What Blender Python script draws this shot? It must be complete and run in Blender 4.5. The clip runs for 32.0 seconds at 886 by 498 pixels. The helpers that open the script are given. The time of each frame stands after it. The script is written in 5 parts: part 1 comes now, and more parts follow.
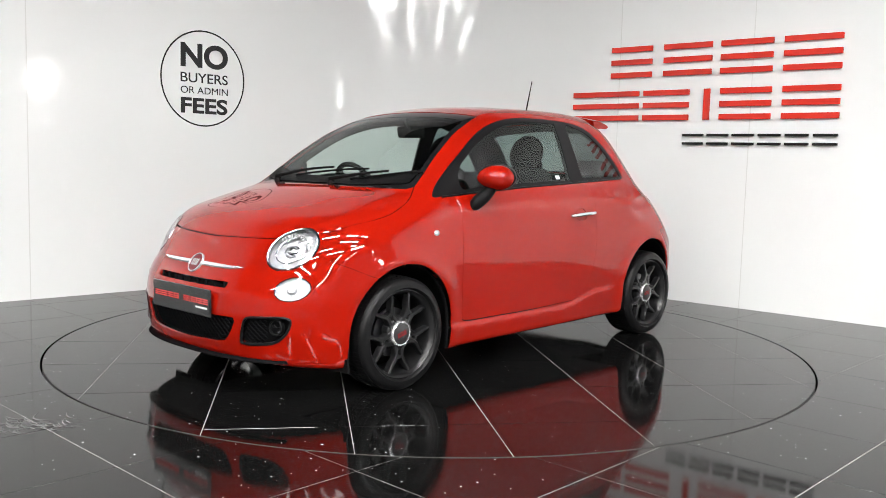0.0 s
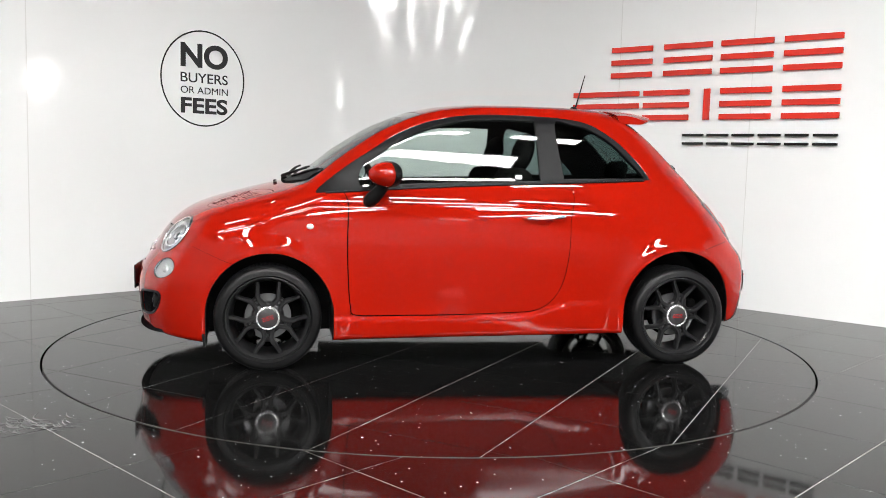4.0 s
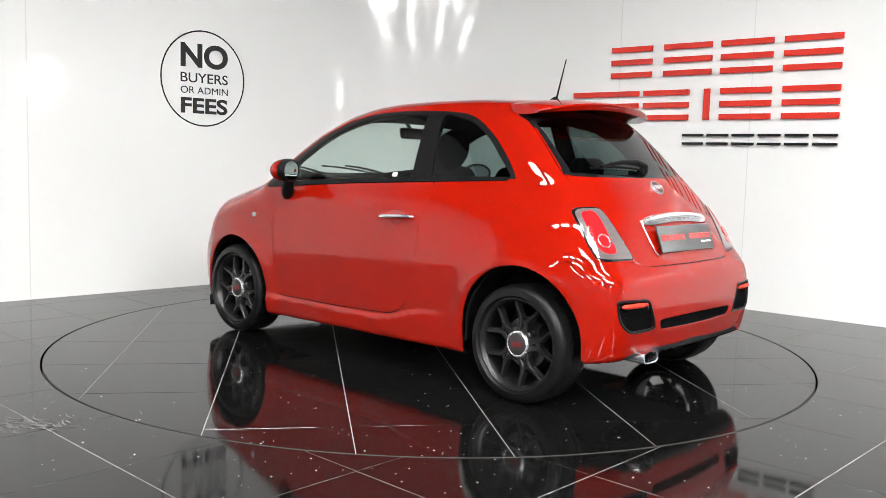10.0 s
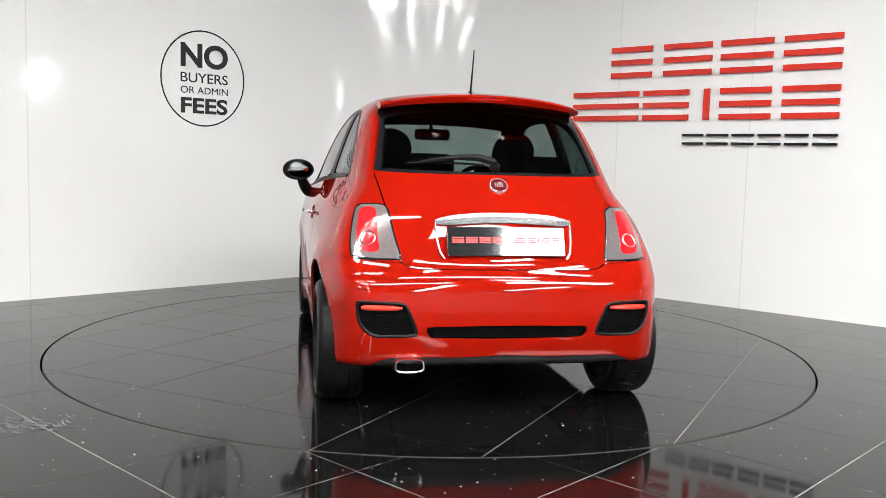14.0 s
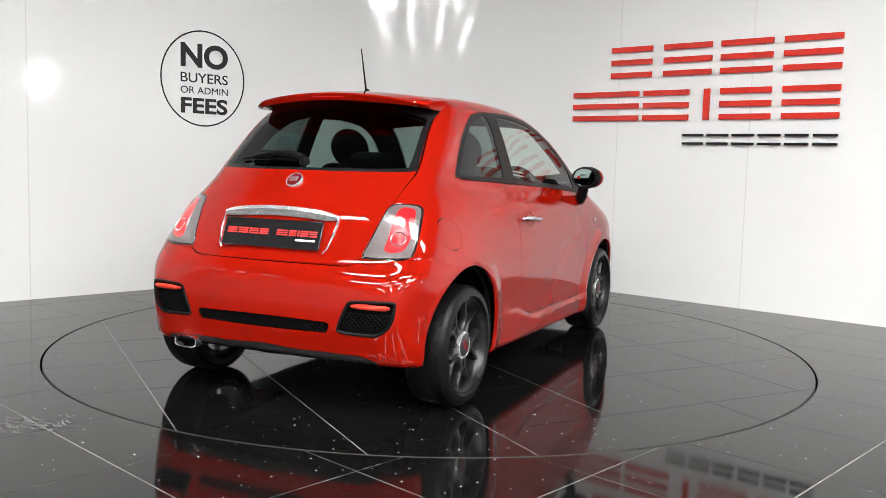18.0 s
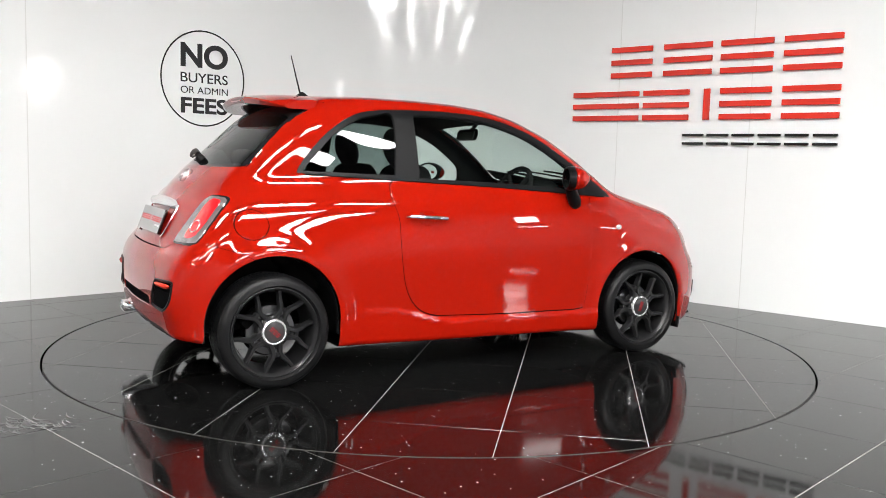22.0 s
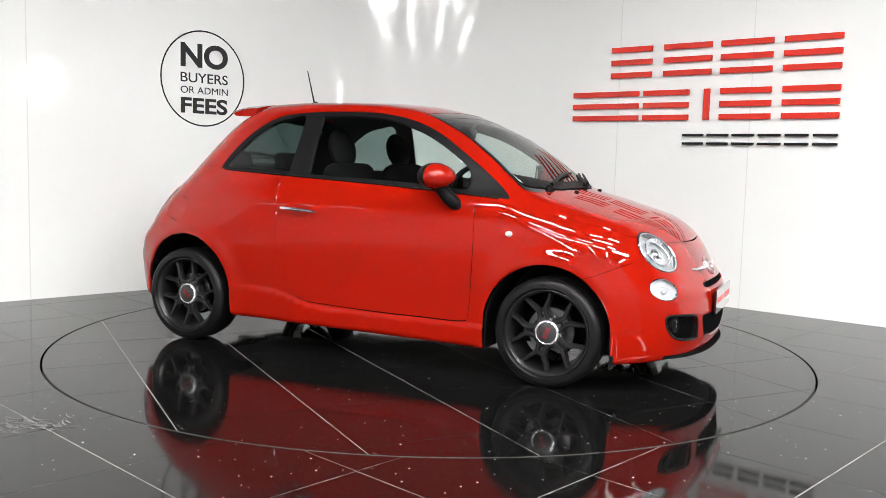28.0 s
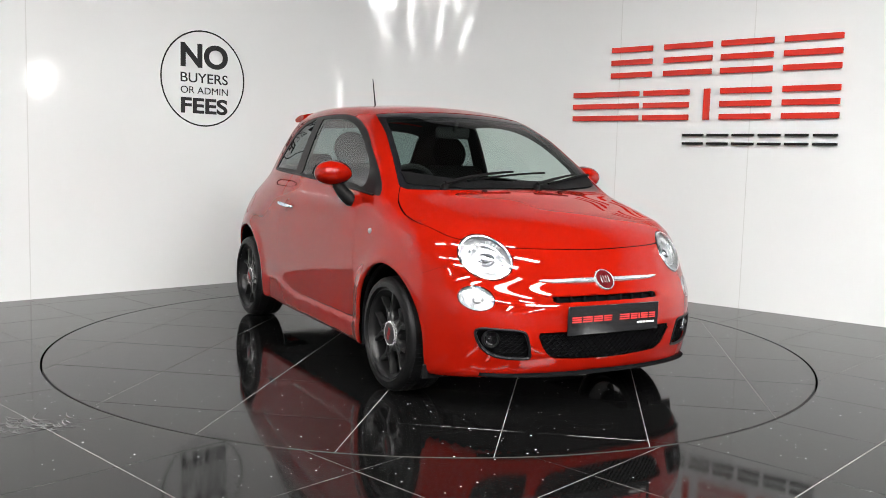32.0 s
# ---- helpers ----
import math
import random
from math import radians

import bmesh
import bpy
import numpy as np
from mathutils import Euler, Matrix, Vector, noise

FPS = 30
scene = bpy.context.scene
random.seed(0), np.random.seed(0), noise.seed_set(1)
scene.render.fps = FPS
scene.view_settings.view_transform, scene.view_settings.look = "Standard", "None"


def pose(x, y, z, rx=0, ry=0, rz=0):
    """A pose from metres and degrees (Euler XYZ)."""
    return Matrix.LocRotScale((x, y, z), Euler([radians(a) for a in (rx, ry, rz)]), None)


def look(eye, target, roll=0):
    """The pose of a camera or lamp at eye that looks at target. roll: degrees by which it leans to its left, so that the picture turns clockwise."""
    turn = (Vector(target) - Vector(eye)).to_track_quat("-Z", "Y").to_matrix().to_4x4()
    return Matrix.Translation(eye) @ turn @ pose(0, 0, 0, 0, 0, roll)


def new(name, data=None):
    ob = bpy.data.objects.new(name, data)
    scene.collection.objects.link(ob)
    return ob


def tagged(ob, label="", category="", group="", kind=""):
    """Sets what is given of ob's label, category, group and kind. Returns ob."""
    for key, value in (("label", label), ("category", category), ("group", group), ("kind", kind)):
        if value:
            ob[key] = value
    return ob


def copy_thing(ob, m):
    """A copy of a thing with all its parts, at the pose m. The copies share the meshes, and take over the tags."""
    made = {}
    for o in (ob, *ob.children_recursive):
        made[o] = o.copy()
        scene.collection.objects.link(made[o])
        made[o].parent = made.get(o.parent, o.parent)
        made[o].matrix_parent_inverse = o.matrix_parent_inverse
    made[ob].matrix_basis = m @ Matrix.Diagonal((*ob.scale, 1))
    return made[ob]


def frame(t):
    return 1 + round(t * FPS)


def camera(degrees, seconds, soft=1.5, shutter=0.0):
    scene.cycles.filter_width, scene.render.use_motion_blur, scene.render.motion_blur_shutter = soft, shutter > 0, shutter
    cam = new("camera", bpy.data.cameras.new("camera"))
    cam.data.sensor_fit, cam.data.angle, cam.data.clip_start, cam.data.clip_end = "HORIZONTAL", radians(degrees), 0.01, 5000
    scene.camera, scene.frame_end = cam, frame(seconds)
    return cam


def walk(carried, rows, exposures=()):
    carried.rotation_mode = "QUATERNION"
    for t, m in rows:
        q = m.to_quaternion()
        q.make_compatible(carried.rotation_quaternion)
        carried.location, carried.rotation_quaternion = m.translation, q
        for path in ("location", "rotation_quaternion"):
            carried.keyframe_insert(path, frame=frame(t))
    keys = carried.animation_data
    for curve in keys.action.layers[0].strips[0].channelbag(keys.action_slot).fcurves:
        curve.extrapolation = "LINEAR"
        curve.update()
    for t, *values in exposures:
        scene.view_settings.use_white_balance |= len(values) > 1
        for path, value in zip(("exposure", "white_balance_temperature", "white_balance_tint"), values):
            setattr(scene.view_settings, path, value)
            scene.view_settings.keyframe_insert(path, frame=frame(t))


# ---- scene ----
# ---- camera ----
cam = camera(53.04, 32.0, soft=0.8)
EYE = (0.0, -5.556, 1.1214)
AIM = (EYE[0] + math.sin(radians(0.595)) * math.cos(radians(-5.553)), EYE[1] + math.cos(radians(0.595)) * math.cos(radians(-5.553)), EYE[2] + math.sin(radians(-5.553)))
walk(cam, [(0.0, look(EYE, AIM, 1.534)), (32.0, look(EYE, AIM, 1.534))], exposures=[(0.0, 0.0), (6.0, 0.0), (10.0, 0.09), (12.0, 0.07), (13.2, 0.0), (17.0, -0.09), (19.0, 0.0), (22.0, 0.05), (24.0, -0.01), (26.0, 0.03), (28.0, 0.10), (31.0, 0.08), (32.0, -0.10)])

# ---- world ----
world = bpy.data.worlds.new("world")
scene.world = world
world.use_nodes = True
world.node_tree.nodes["Background"].inputs[0].default_value = (0.9, 0.95, 1.0, 1)
world.node_tree.nodes["Background"].inputs[1].default_value = 0.05
LAMP = 68.0
SHORT_LAMP = 66.0


# ---- materials ----
def material(name, color, rough=0.5, metal=0.0, coat=0.0, spec=0.5, noise_scale=0.0, noise_amount=0.0, bump=0.0, bump_scale=200.0, emit=None, power=0.0, transmit=0.0, ior=1.45, coat_rough=0.03):
    m = bpy.data.materials.new(name)
    m.use_nodes = True
    nt = m.node_tree
    b = nt.nodes["Principled BSDF"]
    b.inputs["Base Color"].default_value = (*color, 1)
    b.inputs["Roughness"].default_value = rough
    b.inputs["Metallic"].default_value = metal
    b.inputs["Coat Weight"].default_value = coat
    b.inputs["Coat Roughness"].default_value = coat_rough
    b.inputs["Specular IOR Level"].default_value = spec
    b.inputs["IOR"].default_value = ior
    b.inputs["Transmission Weight"].default_value = transmit
    if emit:
        b.inputs["Emission Color"].default_value = (*emit, 1)
        b.inputs["Emission Strength"].default_value = power
    tc = nt.nodes.new("ShaderNodeTexCoord")
    if noise_amount:
        n = nt.nodes.new("ShaderNodeTexNoise")
        n.inputs["Scale"].default_value = noise_scale
        n.inputs["Detail"].default_value = 6
        nt.links.new(tc.outputs["Object"], n.inputs["Vector"])
        r = nt.nodes.new("ShaderNodeMapRange")
        r.inputs[3].default_value, r.inputs[4].default_value = 1 - noise_amount, 1 + noise_amount
        nt.links.new(n.outputs["Fac"], r.inputs[0])
        x = nt.nodes.new("ShaderNodeMix")
        x.data_type, x.blend_type = "RGBA", "MULTIPLY"
        x.inputs[0].default_value = 1
        x.inputs[6].default_value = (*color, 1)
        nt.links.new(r.outputs[0], x.inputs[7])
        nt.links.new(x.outputs[2], b.inputs["Base Color"])
        q = nt.nodes.new("ShaderNodeMapRange")
        q.inputs[3].default_value, q.inputs[4].default_value = max(rough - 0.12 * min(1, rough * 3), 0.01), min(rough + 0.12 * min(1, rough * 3), 1)
        nt.links.new(n.outputs["Fac"], q.inputs[0])
        nt.links.new(q.outputs[0], b.inputs["Roughness"])
    if bump:
        n = nt.nodes.new("ShaderNodeTexNoise")
        n.inputs["Scale"].default_value = bump_scale
        n.inputs["Detail"].default_value = 4
        nt.links.new(tc.outputs["Object"], n.inputs["Vector"])
        u = nt.nodes.new("ShaderNodeBump")
        u.inputs["Strength"].default_value = bump
        u.inputs["Distance"].default_value = 0.01
        nt.links.new(n.outputs["Fac"], u.inputs["Height"])
        nt.links.new(u.outputs[0], b.inputs["Normal"])
    return m


def granite():
    """Black polished stone with scattered mirror chips."""
    m = material("black_granite", (0.012, 0.012, 0.013), 0.03, spec=0.5)
    nt = m.node_tree
    b = nt.nodes["Principled BSDF"]
    tc = nt.nodes.new("ShaderNodeTexCoord")
    base = None
    for scale, share, size in ((11.0, 0.6, 0.050), (26.0, 0.34, 0.085)):
        v = nt.nodes.new("ShaderNodeTexVoronoi")
        v.inputs["Scale"].default_value = scale
        nt.links.new(tc.outputs["Object"], v.inputs["Vector"])
        sep = nt.nodes.new("ShaderNodeSeparateColor")
        nt.links.new(v.outputs["Color"], sep.inputs[0])
        pick = nt.nodes.new("ShaderNodeMath")
        pick.operation = "LESS_THAN"
        pick.inputs[1].default_value = share
        nt.links.new(sep.outputs[0], pick.inputs[0])
        near = nt.nodes.new("ShaderNodeMath")
        near.operation = "LESS_THAN"
        near.inputs[1].default_value = size
        nt.links.new(v.outputs["Distance"], near.inputs[0])
        both = nt.nodes.new("ShaderNodeMath")
        both.operation = "MULTIPLY"
        nt.links.new(pick.outputs[0], both.inputs[0])
        nt.links.new(near.outputs[0], both.inputs[1])
        if base is None:
            base = both
        else:
            add = nt.nodes.new("ShaderNodeMath")
            add.operation = "MAXIMUM"
            nt.links.new(base.outputs[0], add.inputs[0])
            nt.links.new(both.outputs[0], add.inputs[1])
            base = add
    n = nt.nodes.new("ShaderNodeTexNoise")
    n.inputs["Scale"].default_value = 60
    n.inputs["Detail"].default_value = 5
    nt.links.new(tc.outputs["Object"], n.inputs["Vector"])
    ramp = nt.nodes.new("ShaderNodeMapRange")
    ramp.inputs[1].default_value, ramp.inputs[2].default_value = 0.35, 0.7
    ramp.inputs[3].default_value, ramp.inputs[4].default_value = 0.0015, 0.008
    nt.links.new(n.outputs["Fac"], ramp.inputs[0])
    mix = nt.nodes.new("ShaderNodeMix")
    mix.data_type = "RGBA"
    nt.links.new(base.outputs[0], mix.inputs[0])
    nt.links.new(ramp.outputs[0], mix.inputs[6])
    mix.inputs[7].default_value = (0.75, 0.77, 0.8, 1)
    nt.links.new(mix.outputs[2], b.inputs["Base Color"])
    # dull smears of dust
    d = nt.nodes.new("ShaderNodeTexNoise")
    d.inputs["Scale"].default_value = 1.6
    d.inputs["Detail"].default_value = 8
    nt.links.new(tc.outputs["Object"], d.inputs["Vector"])
    dr = nt.nodes.new("ShaderNodeMapRange")
    dr.inputs[1].default_value, dr.inputs[2].default_value = 0.4, 0.75
    dr.inputs[3].default_value, dr.inputs[4].default_value = 0.05, 0.11
    nt.links.new(d.outputs["Fac"], dr.inputs[0])
    # the polish over the stone
    b.inputs["Specular IOR Level"].default_value = 0.0
    gl = nt.nodes.new("ShaderNodeBsdfGlossy")
    nt.links.new(dr.outputs[0], gl.inputs["Roughness"])
    mx = nt.nodes.new("ShaderNodeMixShader")
    fr = nt.nodes.new("ShaderNodeFresnel")
    fr.inputs["IOR"].default_value = 1.49
    nt.links.new(fr.outputs[0], mx.inputs[0])
    nt.links.new(b.outputs[0], mx.inputs[1])
    nt.links.new(gl.outputs[0], mx.inputs[2])
    nt.links.new(mx.outputs[0], nt.nodes["Material Output"].inputs["Surface"])
    return m


def brushed(name, color, rough):
    return material(name, color, rough, metal=1.0, noise_scale=30, noise_amount=0.06)


RED = material("red_paint", (0.255, 0.0056, 0.0016), 0.5, spec=0.0, coat=1.0, coat_rough=0.012)
RED.node_tree.nodes["Principled BSDF"].inputs["Coat IOR"].default_value = 1.44
GLASS = material("tinted_glass", (0.80, 0.88, 0.85), 0.0, transmit=1.0, ior=1.0)
PRIVACY = material("dark_tinted_glass", (0.24, 0.31, 0.30), 0.0, transmit=1.0, ior=1.0)
LENS = material("clear_lens", (0.97, 0.98, 0.99), 0.0, transmit=1.0, ior=1.0)
for g in (GLASS, PRIVACY, LENS):
    # thin panes: straight through, with a gloss that grows towards grazing sight
    nt = g.node_tree
    b = nt.nodes["Principled BSDF"]
    tr = nt.nodes.new("ShaderNodeBsdfTransparent")
    tr.inputs[0].default_value = b.inputs["Base Color"].default_value
    gl = nt.nodes.new("ShaderNodeBsdfGlossy")
    gl.inputs["Roughness"].default_value = 0.01
    lw = nt.nodes.new("ShaderNodeLayerWeight")
    lw.inputs[0].default_value = 0.5
    po = nt.nodes.new("ShaderNodeMath")
    po.operation = "POWER"
    po.inputs[1].default_value = 5.0
    nt.links.new(lw.outputs["Facing"], po.inputs[0])
    mr = nt.nodes.new("ShaderNodeMapRange")
    mr.inputs[3].default_value, mr.inputs[4].default_value = 0.06, 1.0
    nt.links.new(po.outputs[0], mr.inputs[0])
    mx = nt.nodes.new("ShaderNodeMixShader")
    nt.links.new(mr.outputs[0], mx.inputs[0])
    nt.links.new(tr.outputs[0], mx.inputs[1])
    nt.links.new(gl.outputs[0], mx.inputs[2])
    nt.links.new(mx.outputs[0], nt.nodes["Material Output"].inputs["Surface"])
SATIN = material("satin_black_trim", (0.006, 0.006, 0.0065), 0.36, spec=0.13, noise_scale=40, noise_amount=0.1)
GLOSSBLACK = material("gloss_black_border", (0.008, 0.008, 0.009), 0.06)
GAP = material("panel_gap", (0.0015, 0.0008, 0.0008), 0.8, spec=0.0)
RUBBER = material("tyre_rubber", (0.0042, 0.0042, 0.0045), 0.36, spec=0.22, noise_scale=25, noise_amount=0.2, bump=0.15, bump_scale=300)
BLACKALLOY = material("black_alloy", (0.0085, 0.0085, 0.009), 0.34, spec=0.3, coat=0.25, coat_rough=0.15, noise_scale=30, noise_amount=0.1)
PLASTIC = material("black_plastic", (0.006, 0.006, 0.0063), 0.45, spec=0.10, noise_scale=50, noise_amount=0.15, bump=0.1, bump_scale=600)
MESH = material("grille_black", (0.006, 0.006, 0.0065), 0.45, spec=0.0, noise_scale=40, noise_amount=0.1)
CHROME = material("chrome", (0.85, 0.86, 0.88), 0.17, metal=1.0, noise_scale=20, noise_amount=0.03)
SILVER = material("brushed_silver", (0.78, 0.78, 0.79), 0.24, metal=0.75, noise_scale=40, noise_amount=0.04)
VALANCE_GREY = material("grey_plastic", (0.022, 0.022, 0.023), 0.5, spec=0.3, noise_scale=40, noise_amount=0.12)
MIRROR = material("mirror_glass", (0.55, 0.57, 0.58), 0.01, metal=1.0)
STEEL = brushed("brake_steel", (0.22, 0.22, 0.225), 0.35)
FABRIC = material("dark_seat_fabric", (0.0075, 0.007, 0.007), 0.9, spec=0.0, noise_scale=40, noise_amount=0.15)
LINING = material("dark_cabin_lining", (0.016, 0.016, 0.016), 0.7, spec=0.0, noise_scale=30, noise_amount=0.15)
REFLECTOR = material("lamp_reflector", (0.48, 0.485, 0.49), 0.42, metal=0.5, bump=0.7, bump_scale=55)
TAILRED = material("red_lens", (0.55, 0.012, 0.016), 0.05, coat=1.0, noise_scale=90, noise_amount=0.35, bump=0.1, bump_scale=90)
TAILWHITE = material("pale_lens", (0.19, 0.165, 0.165), 0.12, metal=0.4, coat=1.0, bump=0.08, bump_scale=40, noise_scale=60, noise_amount=0.2)
REFLEX = material("red_reflector", (0.55, 0.035, 0.018), 0.4, spec=0.3, noise_scale=120, noise_amount=0.15)
CAPRED = material("red_emblem", (0.25, 0.008, 0.01), 0.3, spec=0.2)
BADGERED = material("dark_red_enamel", (0.085, 0.004, 0.006), 0.25, spec=0.3)
CAPGREY = material("dark_grey_cap", (0.022, 0.022, 0.023), 0.35, noise_scale=30, noise_amount=0.08)
WALLWHITE = material("white_gloss_panel", (0.76, 0.768, 0.765), 0.085, spec=0.5, noise_scale=1.5, noise_amount=0.012)
ROOMWHITE = material("pale_grey_painted_wall", (0.26, 0.26, 0.265), 0.6, noise_scale=2, noise_amount=0.04, bump=0.05, bump_scale=80)
CEILING = material("dark_ceiling_paint", (0.10, 0.10, 0.105), 0.8, noise_scale=2, noise_amount=0.04)
JOINT = material("panel_joint", (0.62, 0.62, 0.61), 0.4, noise_scale=8, noise_amount=0.08)
SIGNRED = material("red_acrylic_sign", (0.60, 0.030, 0.018), 0.2, noise_scale=5, noise_amount=0.04)
SIGNBLACK = material("black_acrylic_sign", (0.010, 0.010, 0.011), 0.2, noise_scale=5, noise_amount=0.06)
GRANITE = granite()
GROUT = material("pale_grout", (0.36, 0.355, 0.34), 0.7, noise_scale=14, noise_amount=0.35, bump=0.3, bump_scale=150)
EDGE = material("dull_edge_strip", (0.045, 0.044, 0.042), 0.5, noise_scale=20, noise_amount=0.2)
SMEAR = material("dried_polish", (0.17, 0.17, 0.17), 0.8, spec=0.0, noise_scale=60, noise_amount=0.5)
DARKGAP = material("dark_slot", (0.003, 0.003, 0.003), 0.9, spec=0.0)
PLATEBLACK = material("black_plate", (0.012, 0.012, 0.013), 0.08, coat=1.0)
WHITEPRINT = material("white_print", (0.8, 0.8, 0.8), 0.4)
REDPRINT = material("red_print", (0.65, 0.03, 0.03), 0.4)
TUBE = material("lit_diffuser", (0.9, 0.9, 0.9), 0.4, emit=(1.0, 0.985, 0.96), power=LAMP)
SHORT = material("lit_short_diffuser", (0.9, 0.9, 0.9), 0.4, emit=(1.0, 0.985, 0.96), power=SHORT_LAMP)
BRIGHT = material("lit_broad_diffuser", (0.9, 0.9, 0.9), 0.4, emit=(0.97, 0.985, 1.0), power=72.0)
DIMPANEL = material("dim_lit_panel", (0.9, 0.9, 0.9), 0.4, emit=(1.0, 0.99, 0.97), power=3.0)
PANEL = material("lit_panel", (0.9, 0.9, 0.9), 0.4, emit=(1.0, 0.99, 0.97), power=45.0)


# ---- mesh helpers ----
def mesh_object(name, V, F, mat, parent=None, label="", smooth=False, normals=None):
    me = bpy.data.meshes.new(name)
    me.from_pydata([tuple(map(float, v)) for v in V], [], [tuple(map(int, f)) for f in F])
    me.materials.append(mat)
    me.update()
    if smooth:
        me.polygons.foreach_set("use_smooth", [True] * len(me.polygons))
    if normals is not None:
        me.normals_split_custom_set_from_vertices([tuple(map(float, n)) for n in normals])
    ob = new(name, me)
    if parent is not None:
        ob.parent = parent
    if label:
        tagged(ob, label)
    return ob


def part(name, bm, mat, parent=None, label="", smooth=False, angle=35):
    me = bpy.data.meshes.new(name)
    bm.normal_update()
    bmesh.ops.recalc_face_normals(bm, faces=bm.faces[:])
    if smooth:
        for f in bm.faces:
            f.smooth = True
        for e in bm.edges:
            if len(e.link_faces) == 2 and e.calc_face_angle(0) > radians(angle):
                e.smooth = False
    bm.to_mesh(me)
    bm.free()
    me.materials.append(mat)
    ob = new(name, me)
    if parent is not None:
        ob.parent = parent
    if label:
        tagged(ob, label)
    return ob


def empty(name, m=None):
    ob = new(name)
    ob.empty_display_size = 0.1
    if m is not None:
        ob.matrix_basis = m
    return ob


def box(bm, sx, sy, sz, m=None, bevel=0.0, seg=2):
    r = bmesh.ops.create_cube(bm, size=1.0, matrix=(m or Matrix()) @ Matrix.Diagonal((sx, sy, sz, 1)))
    if bevel:
        vs = set(r["verts"])
        es = [e for e in bm.edges if e.verts[0] in vs and e.verts[1] in vs]
        bmesh.ops.bevel(bm, geom=es, offset=bevel, segments=seg, affect="EDGES", profile=0.5)


def rod(bm, a, b, r1, r2=None, seg=12):
    a, b = Vector(a), Vector(b)
    d = b - a
    m = Matrix.Translation((a + b) / 2) @ d.to_track_quat("Z", "Y").to_matrix().to_4x4()
    bmesh.ops.create_cone(bm, cap_ends=True, segments=seg, radius1=r1, radius2=r1 if r2 is None else r2, depth=d.length, matrix=m)


def revolve(bm, profile, seg=48, m=None, close=False):
    """Turns (radius, height) pairs round z."""
    rings = []
    for r, h in profile:
        ring = []
        for i in range(seg):
            a = 2 * math.pi * i / seg
            ring.append(bm.verts.new((m or Matrix()) @ Vector((r * math.cos(a), r * math.sin(a), h))))
        rings.append(ring)
    pairs = list(zip(rings, rings[1:])) + ([(rings[-1], rings[0])] if close else [])
    for p, q in pairs:
        for i in range(seg):
            j = (i + 1) % seg
            bm.faces.new((p[i], p[j], q[j], q[i]))
    return rings


def slab(bm, outline, depth, m=None):
    """A flat outline pushed out to a depth along z."""
    lo = [bm.verts.new((m or Matrix()) @ Vector((x, y, 0))) for x, y in outline]
    hi = [bm.verts.new((m or Matrix()) @ Vector((x, y, depth))) for x, y in outline]
    bm.faces.new(lo[::-1])
    bm.faces.new(hi)
    n = len(lo)
    for i in range(n):
        bm.faces.new((lo[i], lo[(i + 1) % n], hi[(i + 1) % n], hi[i]))


def tube(bm, pts, r, seg=8):
    """A round bar through points."""
    pts = [Vector(p) for p in pts]
    rings = []
    for i, p in enumerate(pts):
        d = (pts[min(i + 1, len(pts) - 1)] - pts[max(i - 1, 0)]).normalized()
        q = d.to_track_quat("Z", "Y")
        rr = r[i] if isinstance(r, (list, tuple)) else r
        rings.append([bm.verts.new(p + q @ Vector((rr * math.cos(a * 2 * math.pi / seg), rr * math.sin(a * 2 * math.pi / seg), 0))) for a in range(seg)])
    for a, b in zip(rings, rings[1:]):
        for i in range(seg):
            bm.faces.new((a[i], a[(i + 1) % seg], b[(i + 1) % seg], b[i]))
    bm.faces.new(rings[0][::-1])
    bm.faces.new(rings[-1])


# ceiling lights: x, y, turn, length and width
LIGHTS = [(1.5, -4.6, 0, 2.6, 0.42), (4.3, -6.35, 21, 2.7, 0.95)] + [(x, y, 90, 2.4, 0.40) for y in (-12.0, -9.4) for x in (-5.6, -1.8, 2.0, 5.8)]
LIGHTS += [(x, -7.0, 0, 2.3, 0.34) for x in (-2.6, 0.6)]
LIGHTS += [(x, -5.7, 0, 1.2, 0.30) for x in (-4.4, -2.6, -0.8, 2.8)] + [(x, -3.3, 0, 1.2, 0.30) for x in (-2.6, -0.8, 1.0, 2.8)]


# ---- the shape of the car's body ----
def table(points, soft, lo=-2.2, hi=2.4):
    """A smooth curve through rough points, as a lookup."""
    xs, ys = np.array(points, float).T
    if xs[0] > xs[-1]:
        xs, ys = xs[::-1], ys[::-1]
    g = np.arange(lo, hi, 0.004)
    v = np.interp(g, xs, ys)
    if soft > 0:
        n = int(4 * soft / 0.004)
        k = np.exp(-0.5 * (np.arange(-n, n + 1) * 0.004 / soft) ** 2)
        v = np.convolve(np.pad(v, n, mode="edge"), k / k.sum(), mode="valid")
    return lambda x: np.interp(x, g, v)


AXLE_F, AXLE_R = 1.016, -1.291
